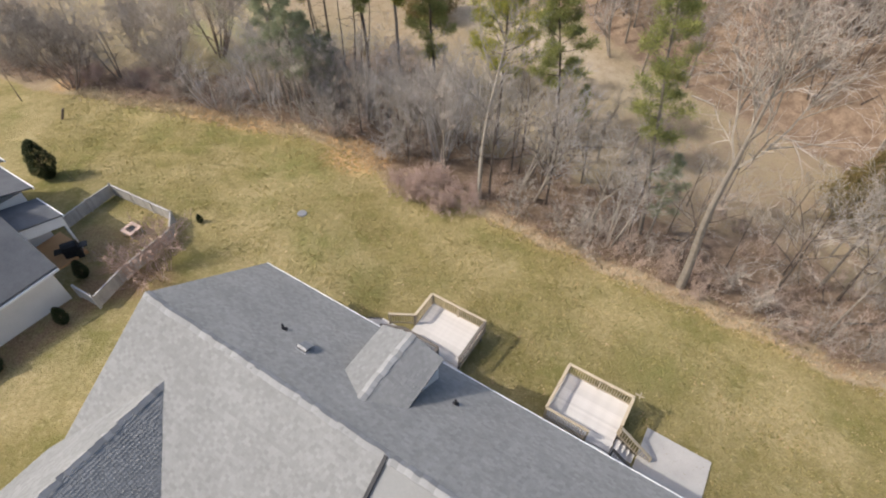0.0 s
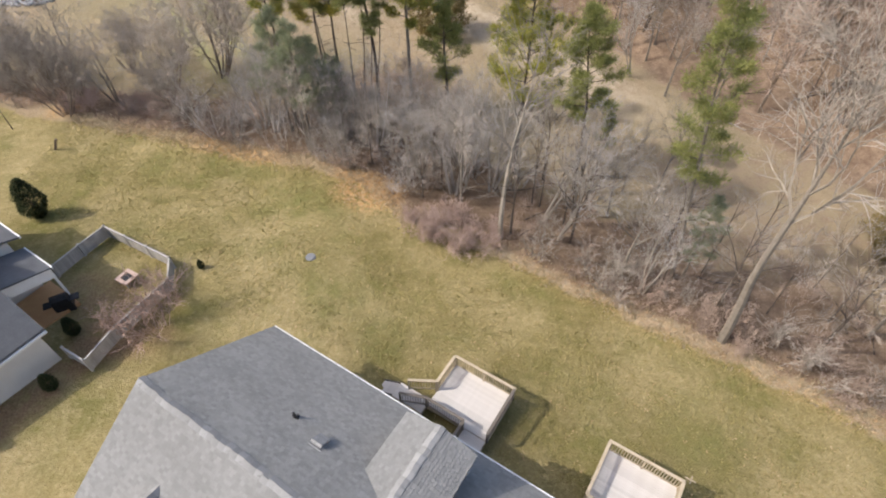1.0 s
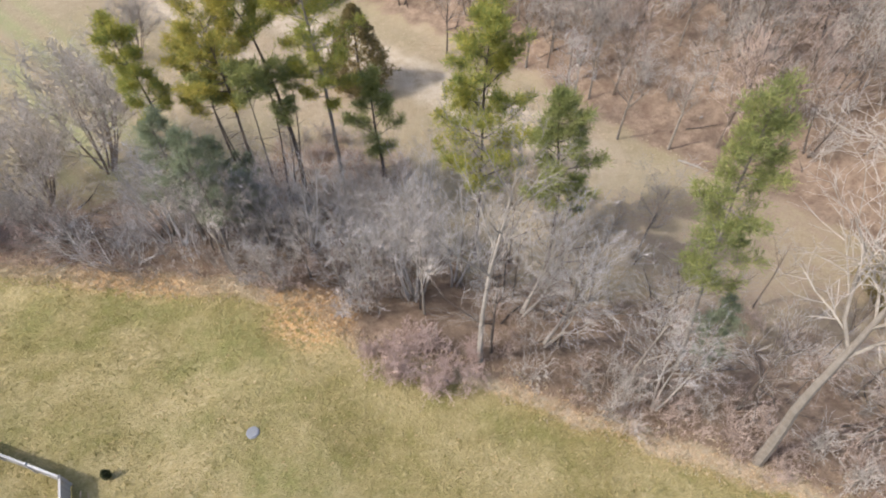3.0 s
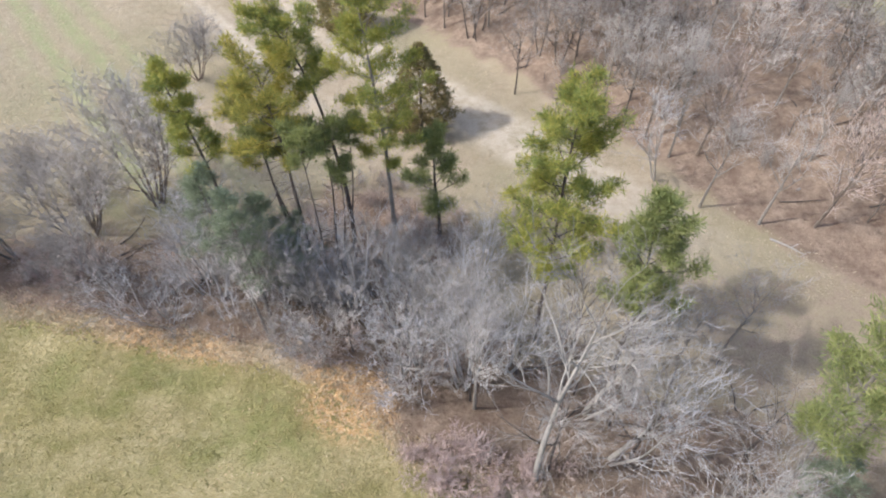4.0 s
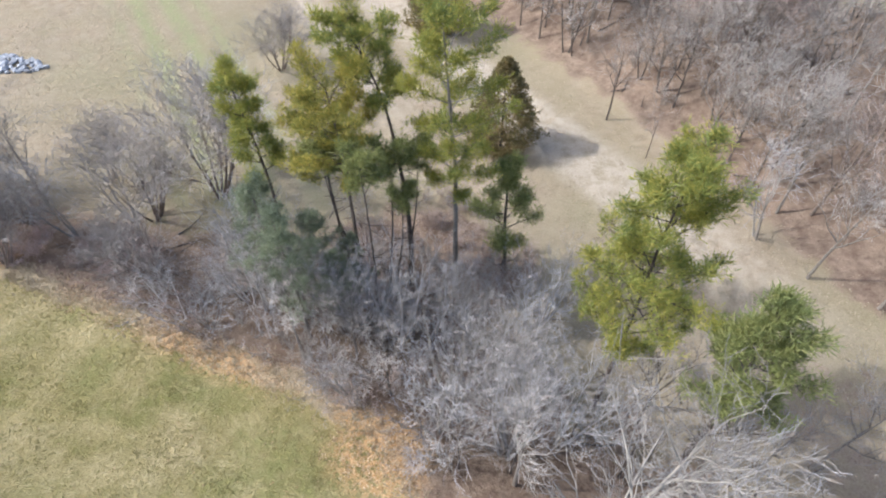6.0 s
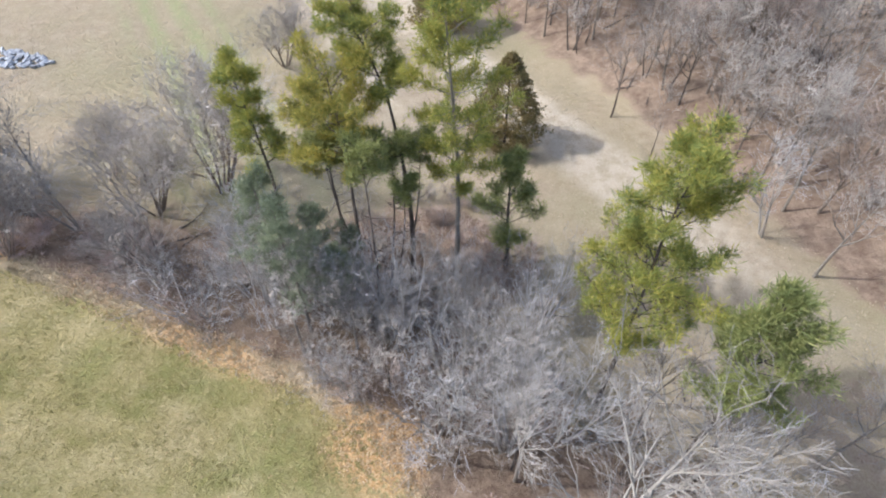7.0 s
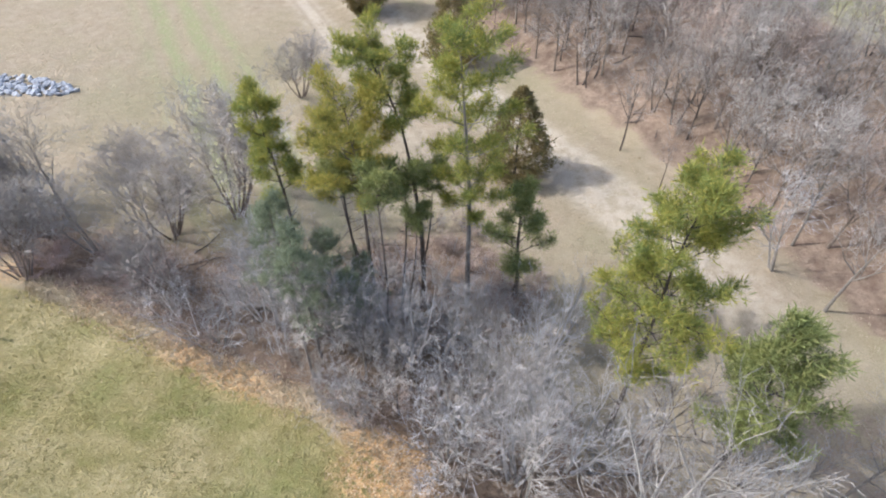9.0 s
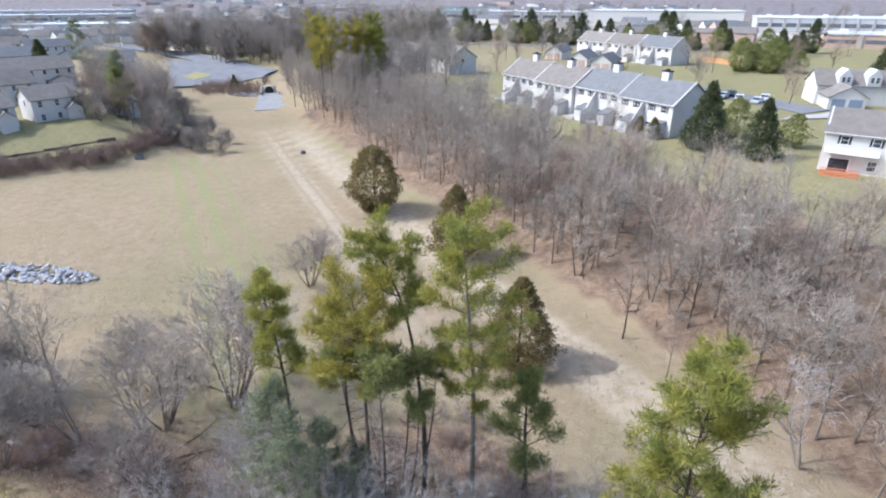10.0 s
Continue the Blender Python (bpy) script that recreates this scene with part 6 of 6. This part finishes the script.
sheet("pavement", [(100, 385), (330, 330), (380, 410), (120, 462)], CONCRETE, "pale parking ground of the shopping centre", "pavement", 12, 0.1)
tr = random.Random(9)
for k in range(210):
    y = 330 + 1150 * tr.random() ** 1.3
    x = tr.uniform(-0.75, 0.30) * y
    if abs(x - 112) < 75 and abs(y - 560) < 50:
        continue
    simple_house(x, y, tr.uniform(-0.6, 0.6), tr.uniform(10, 18) * (1 + y / 900), tr.uniform(8, 11) * (1 + y / 1200), tr.uniform(4, 6), tr.uniform(7, 9), tr.choice((SHINGLE_BROWN, SHINGLE_BLUE)), tr.choice((SIDING, SIDING, SIDING_GREY, BRICK)), "distant pale house in the town", False, "town")
for k in range(16):
    x, y = -300 + 13 * k + tr.uniform(-8, 8), 300 + tr.uniform(-20, 60)
    simple_house(x, y, tr.uniform(-0.6, 0.6), 12, 9, 5, 8, tr.choice((SHINGLE_BROWN, SHINGLE_BLUE)), SIDING, "distant white house beyond the street trees", False, "town")
for k in range(46):
    y = tr.uniform(300, 900)
    x = tr.uniform(-1.05, -0.5) * y
    simple_house(x, y, tr.uniform(0.3, 1.1), tr.uniform(12, 20), 10, 5, 8, tr.choice((SHINGLE_BROWN, SHINGLE_BLUE)), tr.choice((SIDING, SIDING, SIDING_GREY)), "distant white house on the hillside", False, "town")
fence_rows = [(62, 254), (71, 238)]
fence(fence_rows, 2.0, "tan board fence at the far side of the green", TAN_WOOD, 2.4)

sheet("pavement", [(-40, 470), (90, 455), (95, 520), (-40, 540)], CONCRETE, "pale yard among the industrial halls", "pavement", 14, 0.1)
sheet("road", [(-160, 330), (-156, 336), (110, 318), (108, 310)], ASPHALT, "grey through street of the town", "road", 8, 0.08)


# ---- grass tufts, dead leaves and fallen sticks ----
def tufts(name, label, n, inside, colours, x0, x1, y0, y1, tall, seed, wide=0.05, lay=0.6):
    r = random.Random(seed)
    verts, faces = [], []
    k = 0
    while k < n:
        x, y = r.uniform(x0, x1), r.uniform(y0, y1)
        if r.random() > inside(x, y):
            k += 0.02
            continue
        k += 1
        z = height(x, y)
        for _ in range(4):
            a, l = r.uniform(0, 6.283), tall * r.uniform(0.5, 1.3)
            dx, dy = math.cos(a), math.sin(a)
            ox, oy = x + r.uniform(-0.12, 0.12), y + r.uniform(-0.12, 0.12)
            b = len(verts)
            verts += [(ox - dy * wide, oy + dx * wide, z - 0.02), (ox + dy * wide, oy - dx * wide, z - 0.02), (ox + dx * l * lay, oy + dy * l * lay, z + l)]
            faces.append((b, b + 1, b + 2))
    return tagged(new(name, mesh_of(name, verts, faces, colours)), label, "grass", kind="stuff")


GRASS = needles("lawn_grass", (0.23, 0.21, 0.075), (0.33, 0.275, 0.11), (0.48, 0.39, 0.19))
STRAW = needles("dry_grass", (0.38, 0.30, 0.19), (0.46, 0.38, 0.25), (0.56, 0.47, 0.33))
LEAVES = needles("dead_leaves", (0.40, 0.275, 0.15), (0.53, 0.38, 0.215), (0.68, 0.53, 0.34))
lawn_at = lambda x, y: (0.35 + 0.65 * smooth(-0.15, 0.25, noise.noise((x * 0.3, y * 0.3, 2)))) if past_edge(x, y) < 0.3 and (HOUSE.inverted() @ Vector((x, y, 0))).y > 0.3 else 0
tufts("lawn_grass", "short patchy lawn grass, partly straw-coloured", 10000, lawn_at, GRASS, -34, 26, 8, 46, 0.09, 1, 0.035)
tufts("meadow_grass", "dry tussock grass in the basin", 12000, lambda x, y: (smooth(9, 14, past_edge(x, y)) * smooth(9, 5, off_axis(x, y)) * smooth(-62, -40, off_axis(x, y)) * smooth(118, 70, y)), STRAW, -90, 34, 42, 120, 0.10, 2, 0.04)
tufts("scattered_leaves", "pale dead leaves scattered over the lawn", 500, lambda x, y: lawn_at(x, y) * (1.0 if x > -14 else 0.3), LEAVES, -30, 24, 8, 40, 0.05, 6, 0.055, 1.6)
tufts("edge_grass", "pale dead grass along the edge of the lawn", 3000, lambda x, y: smooth(1.6, 0.2, abs(past_edge(x, y) - 0.5)), STRAW, -34, 28, 8, 48, 0.22, 3, 0.03)
tufts("dead_leaves", "orange-brown fallen leaves at the lawn's edge", 2600, lambda x, y: smooth(2.6, 0.6, math.hypot((x + 6.8) * 0.7, y - 35.6)) + 0.5 * smooth(1.2, 0.2, abs(past_edge(x, y) - 0.3)) * (1 if x < -13 else 0.3), LEAVES, -30, 26, 8, 46, 0.05, 4, 0.09, 2.0)


def sticks(n, inside, x0, x1, y0, y1, seed):
    r = random.Random(seed)
    rows = []
    while len(rows) < n * 3:
        x, y = r.uniform(x0, x1), r.uniform(y0, y1)
        if not inside(x, y):
            continue
        a, l, rad = r.uniform(-0.5, 0.5) + (0 if r.random() < 0.6 else 1.2), r.uniform(1.0, 4.5), r.uniform(0.025, 0.075)
        p = (x, y, height(x, y) + rad)
        for k in range(3):
            a += r.uniform(-0.25, 0.25)
            q = (p[0] + math.cos(a) * l / 3, p[1] + math.sin(a) * l / 3, 0)
            q = (q[0], q[1], height(q[0], q[1]) + rad + 0.03)
            rows.append((*p, *q, rad * (1 - 0.25 * k), rad * (0.75 - 0.25 * k)))
            p = q
    return tagged(new("fallen_sticks", tubes("fallen_sticks", rows, 5, BARK_DARK)), "fallen branches lying on the leaf litter", "dead wood", kind="stuff")


def fallen_log(x, y, ang, long, rad):
    o = thing("fallen_log", set_at(x, y, ang), "pale barkless fallen trunk lying on the dry grass", "log")
    part("trunk", tubes("trunk", [(0, 0, rad, long * 0.5, 0.12, rad * 0.95, rad, rad * 0.8), (long * 0.5, 0.12, rad * 0.95, long, 0.05, rad * 0.8, rad * 0.8, rad * 0.5)], 8, BARK_PALE), BARK_PALE, o)
    part("branch_stub", tubes("branch_stub", [(long * 0.6, 0.1, rad, long * 0.72, 0.6, rad + 0.25, rad * 0.35, rad * 0.2)], 6, BARK_SILVER), BARK_SILVER, o)


fallen_log(25.0, 48.2, -0.8, 2.6, 0.10)
fallen_log(29.0, 52.5, 0.5, 2.8, 0.10)
sticks(150, lambda x, y: off_axis(x, y) > 9.5 and off_axis(x, y) < 32, 0, 60, 30, 100, 3)
sticks(70, lambda x, y: 2 < past_edge(x, y) < 15, -30, 34, 12, 52, 4)


def inlet(x, y, s, label):
    o = thing("drain_inlet", set_at(x, y, 0.5), label, "drain inlet", "basin drains")
    part("box", boxes((-0.5 * s, -0.5 * s, -0.3, 0.5 * s, 0.5 * s, 0.45 * s), bevel=0.05), ASPHALT, o)
    part("grate", boxes((-0.44 * s, -0.44 * s, 0.45 * s, 0.44 * s, 0.44 * s, 0.52 * s)), METAL_DARK, o)


inlet(-49.0, 133.9, 1.0, "square concrete drain inlet with a dark grate")
inlet(-79.0, 122.0, 1.3, "larger concrete drain inlet beside the hedge")
